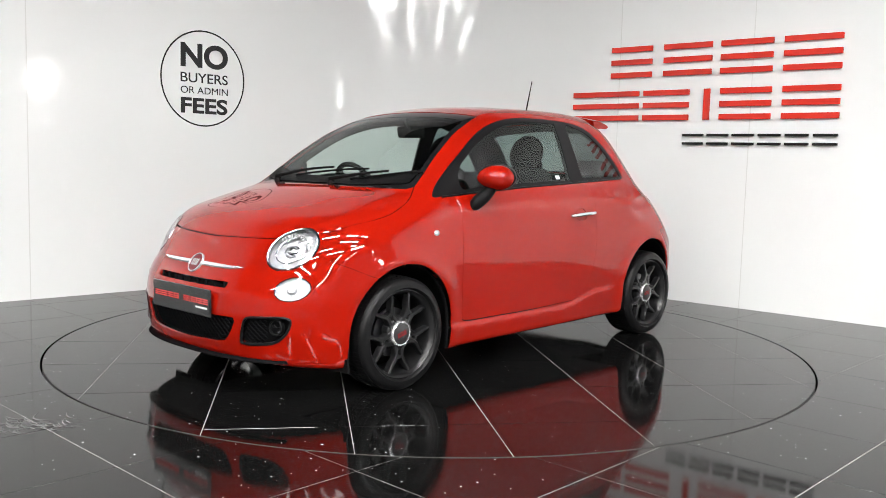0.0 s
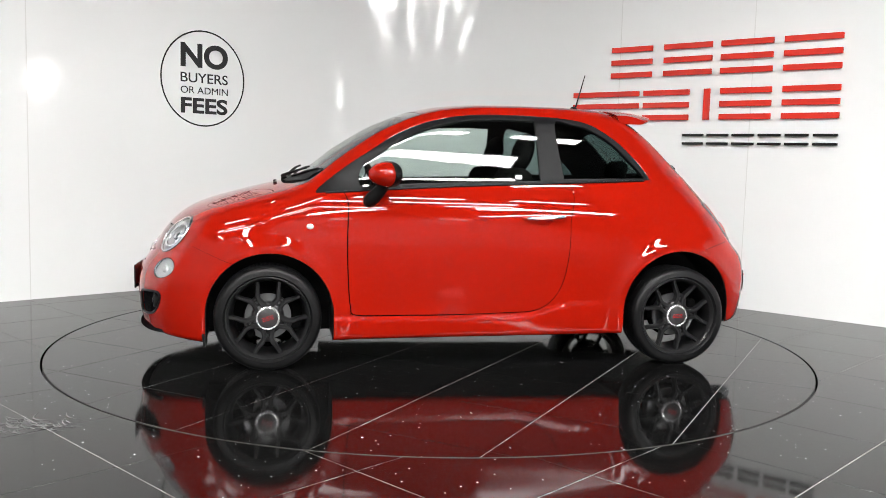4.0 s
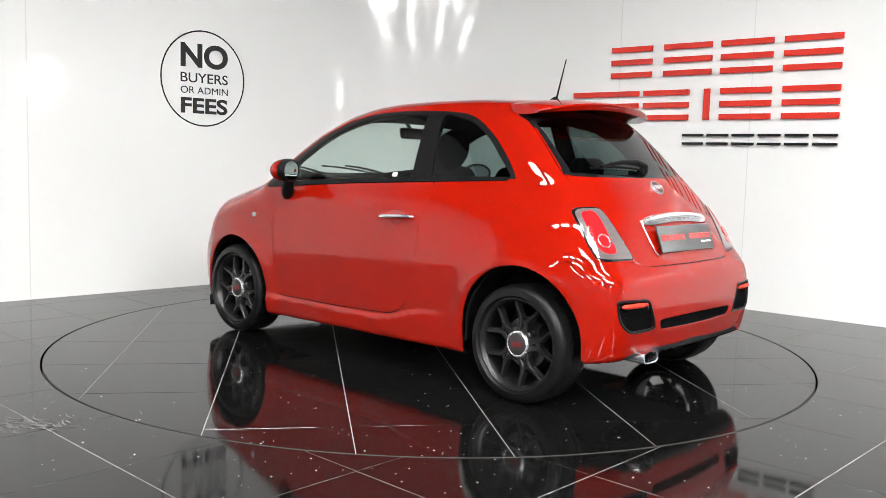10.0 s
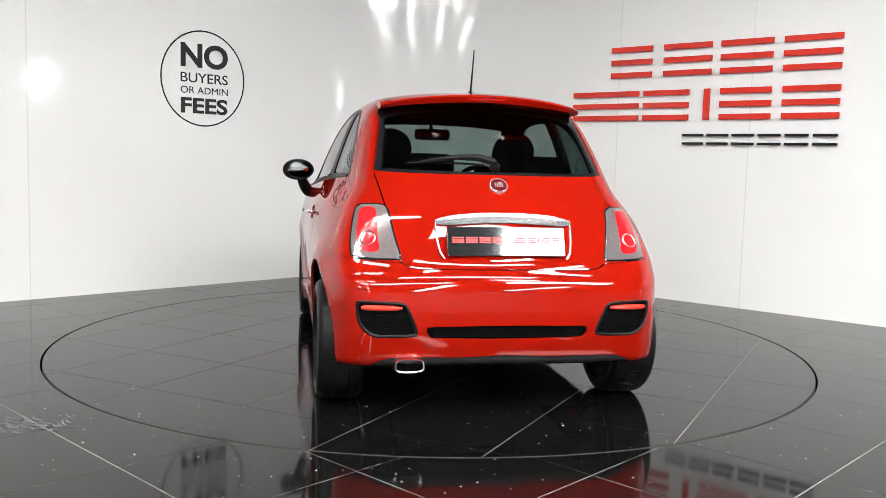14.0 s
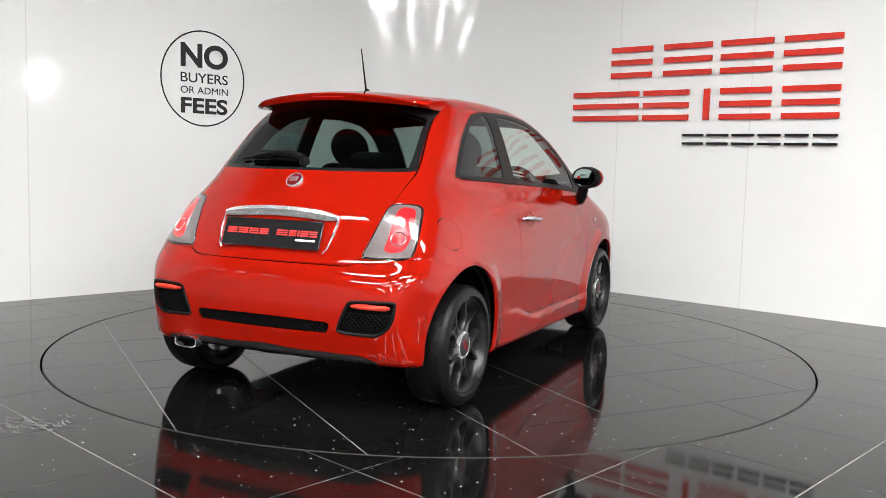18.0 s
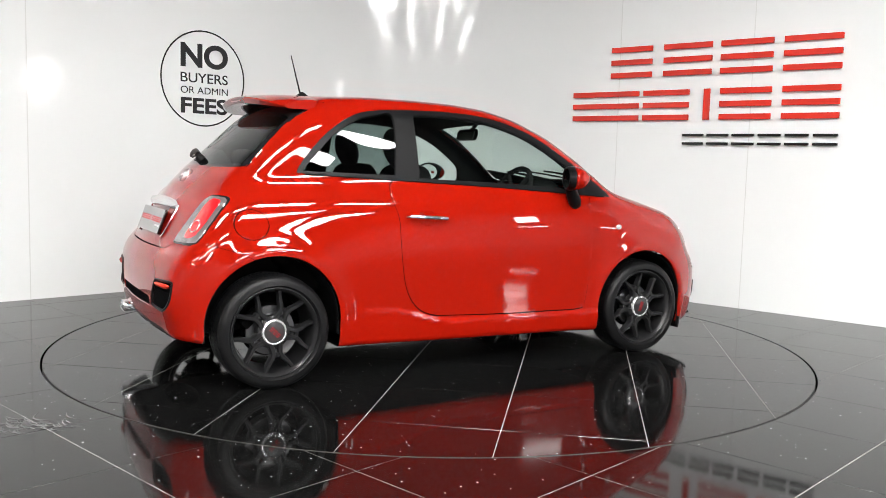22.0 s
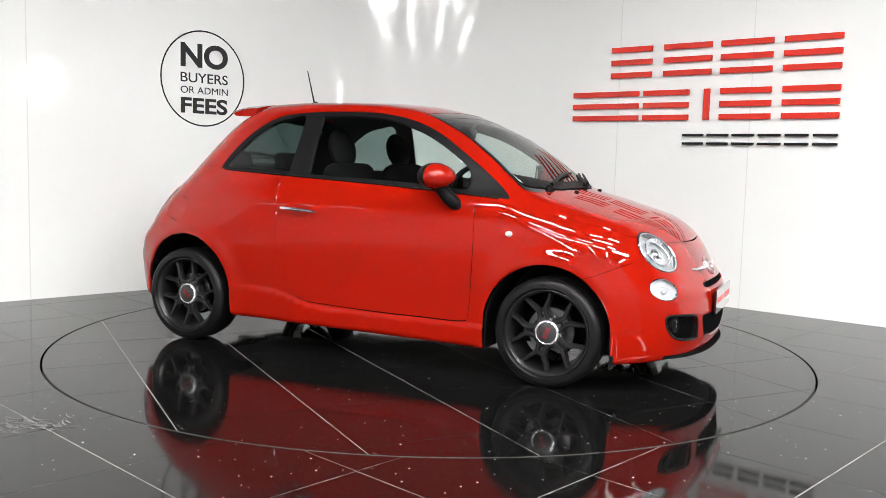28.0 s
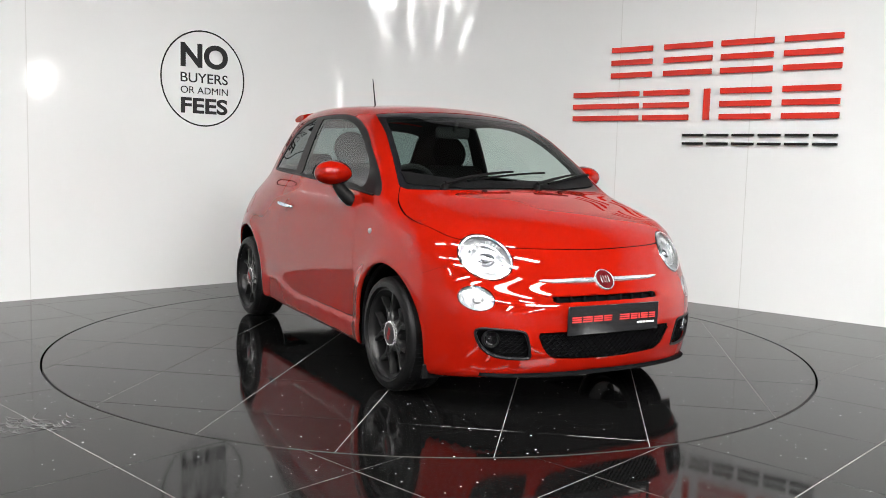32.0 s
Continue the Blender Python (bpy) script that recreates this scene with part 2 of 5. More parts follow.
# wheel openings: centre along the car, height, radius
ARCHES = ((1.006, 0.311, 0.334), (-1.289, 0.338, 0.334))
top_line = table([(1.9, 0.56), (1.70, 0.70), (1.60, 0.785), (1.5, 0.843), (1.35, 0.902), (1.1, 0.974), (0.93, 1.013), (0.85, 1.045), (0.64, 1.216), (0.43, 1.347),
                  (0.23, 1.430), (0.05, 1.471), (-0.15, 1.490), (-0.4, 1.497), (-0.7, 1.497), (-1.0, 1.482), (-1.2, 1.462), (-1.6, 1.40)], 0.035)
crown = table([(1.8, 0.13), (1.1, 0.13), (0.9, 0.10), (0.7, 0.17), (0.3, 0.155), (0.0, 0.13), (-0.6, 0.12), (-1.2, 0.15)], 0.08)
nose_line = table([(0.1, 1.66), (0.2, 1.715), (0.3, 1.742), (0.4, 1.752), (0.5, 1.742), (0.56, 1.715), (0.62, 1.672), (0.7, 1.648), (0.78, 1.62), (0.9, 1.56), (1.2, 1.4)], 0.025)
tail_line = table([(0.1, -1.69), (0.2, -1.747), (0.3, -1.787), (0.4, -1.809), (0.5, -1.814), (0.6, -1.80), (0.655, -1.780), (0.69, -1.749), (0.8, -1.705), (0.9, -1.655), (1.0, -1.572),
                   (1.085, -1.490), (1.2, -1.367), (1.36, -1.19), (1.5, -1.03)], 0.02)
tail_bend = table([(0.2, 0.08), (0.5, 0.09), (0.66, 0.11), (0.75, 0.19), (0.93, 0.29), (1.1, 0.30), (1.36, 0.25)], 0.05)
side_line = table([(0.1, 0.75), (0.2, 0.775), (0.3, 0.786), (0.4, 0.792), (0.5, 0.800), (0.6, 0.806), (0.7, 0.806), (0.8, 0.797), (0.88, 0.784), (0.94, 0.762), (0.99, 0.727), (1.04, 0.703),
                   (1.1, 0.684), (1.2, 0.650), (1.3, 0.612), (1.4, 0.566), (1.5, 0.51), (1.6, 0.45)], 0.022)
low_taper = table([(2.0, -0.30), (1.75, -0.17), (1.55, -0.085), (1.35, -0.03), (1.1, -0.003), (0.9, 0), (0.3, -0.006), (-0.5, -0.002), (-1.2, 0), (-1.4, -0.012), (-1.6, -0.052), (-1.8, -0.125)], 0.07)
high_taper = table([(1.8, -0.20), (1.6, -0.11), (1.3, -0.02), (0.9, -0.002), (0.3, 0), (-0.4, 0), (-0.9, -0.022), (-1.15, -0.050), (-1.45, -0.105), (-1.7, -0.16)], 0.09)
skirt_line = table([(-1.2, 0.385), (-0.68, 0.382), (-0.58, 0.364), (-0.48, 0.332), (-0.38, 0.309), (-0.25, 0.302), (1.0, 0.300)], 0.03)
bottom_line = table([(-1.9, 0.268), (-1.62, 0.250), (-1.45, 0.215), (-0.95, 0.195), (0.68, 0.172), (1.05, 0.164), (1.36, 0.160), (1.55, 0.178), (1.68, 0.198), (1.8, 0.204)], 0.05)


def ease(t):
    t = np.clip(t, 0, 1)
    return t * t * (3 - 2 * t)


def smax(a, b, k):
    h = np.maximum(k - np.abs(a - b), 0) / k
    return np.maximum(a, b) + h * h * k * 0.25


def body_field(P):
    """Below zero inside the body."""
    x, y, z = P[:, 0], np.abs(P[:, 1]), P[:, 2]
    up = np.clip((z - 0.60) / 0.45, 0, 1)
    up = up * up * (3 - 2 * up)
    w = side_line(z) + low_taper(x) * (1 - up) + high_taper(x) * up
    for ax, az, ar in ARCHES:
        r = np.hypot(x - ax, np.maximum(z - az, 0))
        w = w + 0.014 * np.exp(-((r - ar - 0.012) / 0.06) ** 2)
    ends = ease((0.92 - x) / 0.30) * ease((x + 1.02) / 0.62)
    k = np.clip((skirt_line(x) + 0.010 - z) / 0.032, 0, 1)
    w = w + ends * 0.010 * k * k * (3 - 2 * k) * np.clip((z - 0.14) / 0.05, 0, 1)
    slope = (top_line(x + 0.02) - top_line(x - 0.02)) / 0.04
    ft = (z - top_line(x) + crown(x) * y * y) / np.sqrt(1 + slope * slope)
    fs = (y - w) * 0.96
    fn = (x - nose_line(z) - 0.006 + 0.132 * (y / 0.6) ** 2.6) * 0.95
    sl = (tail_line(z + 0.02) - tail_line(z - 0.02)) / 0.04
    fr = (tail_line(z) - x + tail_bend(z) * y ** 2) / np.sqrt(1 + sl * sl)
    front = np.clip((x - 0.75) / 0.3, 0, 1)
    f = smax(ft, fs, 0.10 + 0.06 * front)
    f = smax(f, fn, 0.16)
    f = smax(f, fr, 0.11)
    return smax(f, bottom_line(x) - z, 0.03)


def body_normal(P):
    n = np.empty_like(P)
    for i in range(3):
        d = np.zeros(3)
        d[i] = 0.004
        n[:, i] = body_field(P + d) - body_field(P - d)
    return n / np.linalg.norm(n, axis=1)[:, None]


def to_surface(o, d, reach=1.7):
    """Where rays from inside the body come out."""
    lo, hi = np.zeros(len(o)), np.full(len(o), reach)
    for _ in range(30):
        mid = (lo + hi) / 2
        inside = body_field(o + d * mid[:, None]) < 0
        lo, hi = np.where(inside, mid, lo), np.where(inside, hi, mid)
    return o + d * lo[:, None]


def body_mesh(around=300, along=200, fan=46):
    xs = np.concatenate([np.full(fan, 1.15), np.linspace(1.15, -1.2, along), np.full(fan, -1.2)])
    al = np.concatenate([np.linspace(90, 90 / fan, fan), np.zeros(along), -np.linspace(90 / fan, 90, fan)])
    al = np.radians(al)
    ph = np.arange(around) * 2 * math.pi / around + 0.001
    X, PH = np.meshgrid(xs, ph, indexing="ij")
    A = np.repeat(al[:, None], around, 1)
    zc = np.interp(X, [-1.2, 0.0, 1.15], [0.66, 0.72, 0.60])
    o = np.stack([X, 0 * X, zc], -1).reshape(-1, 3)
    d = np.stack([np.sin(A), np.cos(A) * np.cos(PH), np.cos(A) * np.sin(PH)], -1).reshape(-1, 3)
    V = to_surface(o, d)
    m = len(xs)
    i, j = np.meshgrid(np.arange(m - 1), np.arange(around), indexing="ij")
    a, b = i * around + j, i * around + (j + 1) % around
    c, e = a + around, b + around
    F = np.concatenate([np.stack([a, c, e], -1).reshape(-1, 3), np.stack([a, e, b], -1).reshape(-1, 3)])
    return V, F


def cut(V, F, g):
    """Splits the triangles along g = 0."""
    v = g(V)
    v = np.where(np.abs(v) < 2e-4, np.where(v < 0, -2e-4, 2e-4), v)
    s = v[F] > 0
    k = s.sum(1)
    mixed = (k == 1) | (k == 2)
    keep, T, S = F[~mixed], F[mixed], s[mixed]
    if len(T) == 0:
        return V, F
    lone = np.where(S.sum(1) == 1, S.argmax(1), (~S).argmax(1))
    r = np.arange(len(T))
    a, b, c = T[r, lone], T[r, (lone + 1) % 3], T[r, (lone + 2) % 3]
    E = np.sort(np.concatenate([np.stack([a, b], -1), np.stack([a, c], -1)]), axis=1)
    U, inv = np.unique(E, axis=0, return_inverse=True)
    inv = inv.reshape(-1)
    t = (v[U[:, 0]] / (v[U[:, 0]] - v[U[:, 1]]))[:, None]
    N = V[U[:, 0]] * (1 - t) + V[U[:, 1]] * t
    ab, ac = len(V) + inv[:len(T)], len(V) + inv[len(T):]
    F2 = np.concatenate([keep, np.stack([a, ab, ac], -1), np.stack([ab, b, c], -1), np.stack([ab, c, ac], -1)])
    return np.concatenate([V, N]), F2


def rounded(points, steps=8, closed=True):
    """A smooth line through points (Catmull-Rom)."""
    p = np.array(points, float)
    n = len(p)
    out = []
    for i in range(n if closed else n - 1):
        q = [p[(i + k) % n] if closed else p[min(max(i + k, 0), n - 1)] for k in (-1, 0, 1, 2)]
        for t in np.arange(steps) / steps:
            out.append(0.5 * (2 * q[1] + (q[2] - q[0]) * t + (2 * q[0] - 5 * q[1] + 4 * q[2] - q[3]) * t * t + (3 * q[1] - q[0] - 3 * q[2] + q[3]) * t ** 3))
    if not closed:
        out.append(p[-1])
    return np.array(out)


def sdf(poly, a, b):
    """Signed distance to a closed outline, below zero inside."""
    p = np.array(poly, float)
    q = np.roll(p, -1, 0)
    best = np.full(len(a), 1e9)
    inside = np.zeros(len(a), bool)
    for (x0, y0), (x1, y1) in zip(p, q):
        dx, dy = x1 - x0, y1 - y0
        t = np.clip(((a - x0) * dx + (b - y0) * dy) / (dx * dx + dy * dy + 1e-12), 0, 1)
        best = np.minimum(best, (a - x0 - t * dx) ** 2 + (b - y0 - t * dy) ** 2)
        if y0 != y1:
            inside ^= ((y0 > b) != (y1 > b)) & (a < x0 + (b - y0) / (y1 - y0) * dx)
    d = np.sqrt(best)
    return np.where(inside, -d, d)
# ---- the room ----
TABLE_R = 2.254
PITCH = 0.607
LEFT_P, LEFT_A = Vector((-3.220, 1.013, 0)), radians(43.5)
RIGHT_P, RIGHT_A = Vector((3.344, 0.871, 0)), radians(139.0)
WALL_H = 4.6
lt, rt = Vector((math.cos(LEFT_A), math.sin(LEFT_A), 0)), Vector((math.cos(RIGHT_A), math.sin(RIGHT_A), 0))
# the two display walls meet in a rounded corner
det = lt.x * -rt.y + lt.y * rt.x
dp = RIGHT_P - LEFT_P
s_corner = (dp.x * -rt.y + dp.y * rt.x) / det
corner = LEFT_P + lt * s_corner
s_corner_r = (corner - RIGHT_P).dot(rt)
BEND = 1.55
turn = math.pi - math.acos(max(-1, min(1, lt.dot(rt))))
ROUND = BEND * math.tan((math.pi - turn) / 2)
ln, rn = Vector((lt.y, -lt.x, 0)), Vector((-rt.y, rt.x, 0))
arc_c = corner - lt * BEND + ln * ROUND


def wall_path():
    """The display wall's foot from its far left end to its far right end."""
    pts = []
    for s in np.linspace(-5.4, s_corner - BEND, 30):
        pts.append((LEFT_P + lt * float(s), ln))
    a0 = math.atan2(-ln.y, -ln.x)
    a1 = math.atan2(-rn.y, -rn.x)
    for k in range(1, 32):
        a = a0 + (a1 - a0) * k / 32
        d = Vector((math.cos(a), math.sin(a), 0))
        pts.append((arc_c + d * ROUND, -d))
    for s in np.linspace(s_corner_r - BEND, -5.6, 30):
        pts.append((RIGHT_P + rt * float(s), rn))
    return pts


def strip(path, z0, z1, front, back):
    """A thick upright sheet along a path of points and inward normals."""
    V, F = [], []
    for p, n in path:
        f, b = p + n * front, p - n * back
        V += [(f.x, f.y, z0), (f.x, f.y, z1), (b.x, b.y, z0), (b.x, b.y, z1)]
    for i in range(len(path) - 1):
        a, c = 4 * i, 4 * i + 4
        F += [(a, a + 1, c + 1, c), (a + 2, c + 2, c + 3, a + 3), (a + 1, a + 3, c + 3, c + 1), (a, c, c + 2, a + 2)]
    e = 4 * (len(path) - 1)
    F += [(0, 2, 3, 1), (e, e + 1, e + 3, e + 2)]
    return V, F


WP = wall_path()
V, F = strip(WP, 0.0, WALL_H, 0.0, 0.12)
bm = bmesh.new()
vs = [bm.verts.new(v) for v in V]
for f in F:
    bm.faces.new([vs[i] for i in f])
wall = tagged(part("wall_display", bm, WALLWHITE, None, "", True, 30), "curved glossy white panelled display wall", "wall", kind="structure")




def joint(p, n, name):
    bm = bmesh.new()
    m = Matrix.Translation(p + n * 0.0005 + Vector((0, 0, WALL_H / 2))) @ Matrix.Rotation(math.atan2(n.y, n.x), 4, "Z")
    box(bm, 0.003, 0.007, WALL_H - 0.01, m)
    return part(name, bm, JOINT, wall)


for s in (-0.08, 1.114, 2.308):
    joint(RIGHT_P + rt * s, rn, "panel_joint")
for s in (-1.0, 0.22):
    joint(LEFT_P + lt * s, ln, "panel_joint")


# ---- floor and turntable ----
def clip_tile(a0, a1, b0, b1, keep, n=26):
    """A tile cut along a circle round the turntable's centre; keep > 0 keeps what lies outside."""
    u, v = np.linspace(a0, a1, n), np.linspace(b0, b1, n)
    A, B = np.meshgrid(u, v, indexing="ij")
    P = np.stack([A.ravel(), B.ravel(), 0 * A.ravel()], -1)
    i, j = np.meshgrid(np.arange(n - 1), np.arange(n - 1), indexing="ij")
    k = (i * n + j).ravel()
    T = np.concatenate([np.stack([k, k + n, k + n + 1], -1), np.stack([k, k + n + 1, k + 1], -1)])
    r = abs(keep)
    g = (lambda q: r - np.hypot(q[:, 0], q[:, 1])) if keep > 0 else (lambda q: np.hypot(q[:, 0], q[:, 1]) - r)
    P, T = cut(P, T, g)
    T = T[g(P[T].mean(1)) < 0]
    used, inv = np.unique(T, return_inverse=True)
    return P[used], inv.reshape(-1, 3)


def thick(V, F, depth):
    """Walls down from the rim of a flat sheet."""
    E = np.concatenate([F[:, [0, 1]], F[:, [1, 2]], F[:, [2, 0]]])
    key = np.sort(E, 1)
    _, first, count = np.unique(key, axis=0, return_index=True, return_counts=True)
    rim = E[first[count == 1]]
    n = len(V)
    low = V.copy()
    low[:, 2] -= depth
    Q = [(b, a, a + n, b + n) for a, b in rim]
    return np.concatenate([V, low]), [tuple(f) for f in F] + Q


floor_turn = Matrix.Rotation(radians(45.95), 4, "Z")
floor = tagged(mesh_object("floor", *strip([(Vector((2.266 * math.cos(a), 2.266 * math.sin(a), 0)), Vector((math.cos(a), math.sin(a), 0))) for a in np.linspace(0, 2 * math.pi, 97)], -0.02, -0.0012, 14.0, 0.0), GROUT),
               "black polished granite tiled floor with pale grout", "floor", kind="structure")
HALF = PITCH / 2 - 0.0016
full_tile = None
rest_V, rest_F = [], []
for i in range(-26, 27):
    for j in range(-26, 27):
        ca, cb = -0.104 + PITCH * (i + 0.5), -0.287 + PITCH * (j + 0.5)
        c = floor_turn @ Vector((ca, cb, 0))
        if not (-8.2 < c.x < 10.2 and -14.3 < c.y < 5.5):
            continue
        if (c - LEFT_P).dot(ln) < -0.5 or (c - RIGHT_P).dot(rn) < -0.5:
            continue
        near, far = math.hypot(max(abs(ca) - HALF, 0), max(abs(cb) - HALF, 0)), math.hypot(abs(ca) + HALF, abs(cb) + HALF)
        if far < 2.266:
            continue
        if near < 2.266:
            V, F = clip_tile(ca - HALF, ca + HALF, cb - HALF, cb + HALF, 2.266)
            if len(F) < 3:
                continue
            V, F = thick(V, F, 0.008)
            ob = mesh_object("tile", V, F, GRANITE, floor)
            ob.matrix_basis = floor_turn
        elif c.length < 4.6 and c.y > -4.5:
            if full_tile is None:
                bm = bmesh.new()
                box(bm, 2 * HALF, 2 * HALF, 0.008, pose(0, 0, -0.004), 0.0008, 1)
                full_tile = part("tile", bm, GRANITE, floor)
                ob = full_tile
            else:
                ob = new("tile", full_tile.data)
                ob.parent = floor
            ob.matrix_basis = floor_turn @ pose(ca, cb, 0)
        else:
            k = len(rest_V)
            for u, v in ((-1, -1), (1, -1), (1, 1), (-1, 1)):
                q = floor_turn @ Vector((ca + u * HALF, cb + v * HALF, 0))
                rest_V.append((q.x, q.y, 0))
            rest_F.append((k, k + 1, k + 2, k + 3))
tagged(mesh_object("distant_tiles", rest_V, rest_F, GRANITE, floor), kind="stuff")

pit = tagged(mesh_object("floor_pit", *strip([(Vector((0.02 * math.cos(a), 0.02 * math.sin(a), 0)), Vector((math.cos(a), math.sin(a), 0))) for a in np.linspace(0, 2 * math.pi, 65)], -0.05, -0.04, 2.3, 0.0), DARKGAP),
             "dark pit under the turntable", "floor", kind="structure")

bm = bmesh.new()
revolve(bm, [(2.266, -0.0004), (2.2645, -0.0006), (2.2645, -0.045), (2.266, -0.045)], 160, close=True)
part("slot_edge", bm, DARKGAP, floor, "dark edge of the turntable slot")
turntable = tagged(empty("turntable"), "round black granite tiled turntable flush with the floor", "turntable")
bm = bmesh.new()
revolve(bm, [(0.001, -0.0012), (TABLE_R - 0.002, -0.0012), (TABLE_R - 0.002, -0.04), (0.001, -0.04)], 128)
part("deck", bm, GROUT, turntable, "pale grout bed")
bm = bmesh.new()
revolve(bm, [(TABLE_R - 0.0012, -0.0004), (TABLE_R, -0.0006), (TABLE_R, -0.03), (TABLE_R - 0.0012, -0.03)], 160, close=True)
part("rim_strip", bm, EDGE, turntable, "thin dull metal edge")
deck_turn = Matrix.Rotation(radians(52.2), 4, "Z")
for i in range(-5, 5):
    for j in range(-5, 5):
        ca, cb = PITCH * (i + 0.5), PITCH * (j + 0.5)
        near, far = math.hypot(max(abs(ca) - HALF, 0), max(abs(cb) - HALF, 0)), math.hypot(abs(ca) + HALF, abs(cb) + HALF)
        if near > TABLE_R - 0.01:
            continue
        if far < TABLE_R - 0.0025:
            ob = new("tile", full_tile.data)
            ob.parent = turntable
            ob.matrix_basis = deck_turn @ pose(ca, cb, 0)
        else:
            V, F = clip_tile(ca - HALF, ca + HALF, cb - HALF, cb + HALF, -(TABLE_R - 0.0022))
            if len(F) < 3:
                continue
            V, F = thick(V, F, 0.008)
            ob = mesh_object("tile", V, F, GRANITE, turntable)
            ob.matrix_basis = deck_turn

# dried smears of polish on the floor
rnd = random.Random(4)
V, F = [], []
for k in range(60):
    cx, cy = -1.68 + rnd.gauss(0, 0.075), -1.99 + rnd.gauss(0, 0.05)
    a, n, w = radians(-38 + rnd.gauss(0, 16)), rnd.uniform(0.05, 0.15), rnd.uniform(0.001, 0.0045)
    bend = rnd.uniform(0.3, 1.6)
    i0 = len(V)
    for t in range(7):
        u = t / 6 - 0.5
        x, y = cx + n * u * math.cos(a) - n * bend * u * u * math.sin(a), cy + n * u * math.sin(a) + n * bend * u * u * math.cos(a)
        h = w * (1 - (2 * u) ** 2) + 0.0003
        V += [(x - h * math.sin(a), y + h * math.cos(a), 0.0006), (x + h * math.sin(a), y - h * math.cos(a), 0.0006)]
    F += [(i0 + 2 * t, i0 + 2 * t + 1, i0 + 2 * t + 3, i0 + 2 * t + 2) for t in range(6)]
tagged(mesh_object("floor_smear", V, F, SMEAR, floor, "pale dried smear of polish"), kind="stuff")

# ---- the rest of the showroom ----
X0, X1, Y0, Y1 = -8.0, 10.0, -14.0, 5.4


def plain_wall(name, sx, sy, sz, x, y, z, label):
    bm = bmesh.new()
    box(bm, sx, sy, sz, pose(x, y, z))
    return tagged(part(name, bm, ROOMWHITE), label, "wall", kind="structure")


plain_wall("wall_west", 0.2, Y1 - Y0, WALL_H, X0 - 0.1, (Y0 + Y1) / 2, WALL_H / 2, "plain grey painted wall")
plain_wall("wall_east", 0.2, Y1 - Y0, WALL_H, X1 + 0.1, (Y0 + Y1) / 2, WALL_H / 2, "plain grey painted wall")
plain_wall("wall_south", X1 - X0 + 0.4, 0.2, WALL_H, (X0 + X1) / 2, Y0 - 0.1, WALL_H / 2, "plain grey painted wall")
plain_wall("wall_north", X1 - X0 + 0.4, 0.2, WALL_H, (X0 + X1) / 2, Y1 + 0.1, WALL_H / 2, "plain grey painted wall")
bm = bmesh.new()
box(bm, X1 - X0 + 0.4, Y1 - Y0 + 0.4, 0.2, pose((X0 + X1) / 2, (Y0 + Y1) / 2, WALL_H + 0.1))
tagged(part("ceiling", bm, CEILING), "dark grey painted showroom ceiling", "ceiling", kind="structure")


def reflection_panel(y, z, w, h, at=None, glow=PANEL):
    """An unseen lit panel added for its reflection, on the east wall, or on another wall by its pose."""
    top = empty("reflection_panel", at if at is not None else pose(X1, y, z))
    bm = bmesh.new()
    for s in (-1, 1):
        box(bm, 0.05, 0.03, h + 0.06, pose(-0.025, s * (w / 2 + 0.015), 0), 0.004)
        box(bm, 0.05, w, 0.03, pose(-0.025, 0, s * (h / 2 + 0.015)), 0.004)
    part("frame", bm, JOINT, top)
    bm = bmesh.new()
    box(bm, 0.02, w - 0.004, h - 0.004, pose(-0.02, 0, 0), 0.003)
    part("diffuser", bm, glow, top, "glowing white diffuser")
    tagged(top, "unseen lit white panel added for its reflection", "wall light", "wall lights")


# added glowing panels, out of view, that put bright patches into glossy surfaces
reflection_panel(-5.32, 2.72, 0.42, 0.62)
reflection_panel(-3.88, 1.68, 0.62, 0.07)
reflection_panel(-5.3, 1.80, 0.5, 0.06)
for x, z, w, h in ((-4.2, 4.25, 0.5, 0.22), (-2.4, 4.2, 0.4, 0.3), (0.9, 4.3, 0.5, 0.25), (3.0, 4.05, 0.5, 0.35), (5.3, 4.0, 0.6, 0.25)):
    reflection_panel(0, 0, w, h, pose(x, Y0, z, 0, 0, -90), DIMPANEL)
for y, z, w, h in ((-5.2, 4.1, 0.7, 0.3), (-4.1, 3.9, 0.4, 0.35), (-3.3, 3.8, 0.5, 0.2)):
    reflection_panel(0, 0, w, h, pose(X0, y, z, 0, 0, 180), DIMPANEL)


def ceiling_light(length, width, glow):
    top = empty("ceiling_light")
    bm = bmesh.new()
    for s in (-1, 1):
        box(bm, length, 0.02, 0.07, pose(0, s * (width / 2 + 0.01), -0.035), 0.003)
        box(bm, 0.02, width + 0.04, 0.07, pose(s * (length / 2 + 0.01), 0, -0.035), 0.003)
    part("frame", bm, ROOMWHITE, top)
    bm = bmesh.new()
    box(bm, length - 0.004, width - 0.004, 0.012, pose(0, 0, -0.0680), 0.0015)
    part("diffuser", bm, glow, top, "glowing white diffuser")
    return tagged(top, "long lit white ceiling light panel", "ceiling light", "ceiling lights")


made = {}
for x, y, rz, length, width in LIGHTS:
    m = pose(x, y, WALL_H, 0, 0, rz)
    if (length, width) not in made:
        made[length, width] = ceiling_light(length, width, {2.4: TUBE, 2.3: SHORT, 1.2: SHORT, 2.7: BRIGHT}.get(length, PANEL))
        made[length, width].matrix_basis = m
    else:
        copy_thing(made[length, width], m)


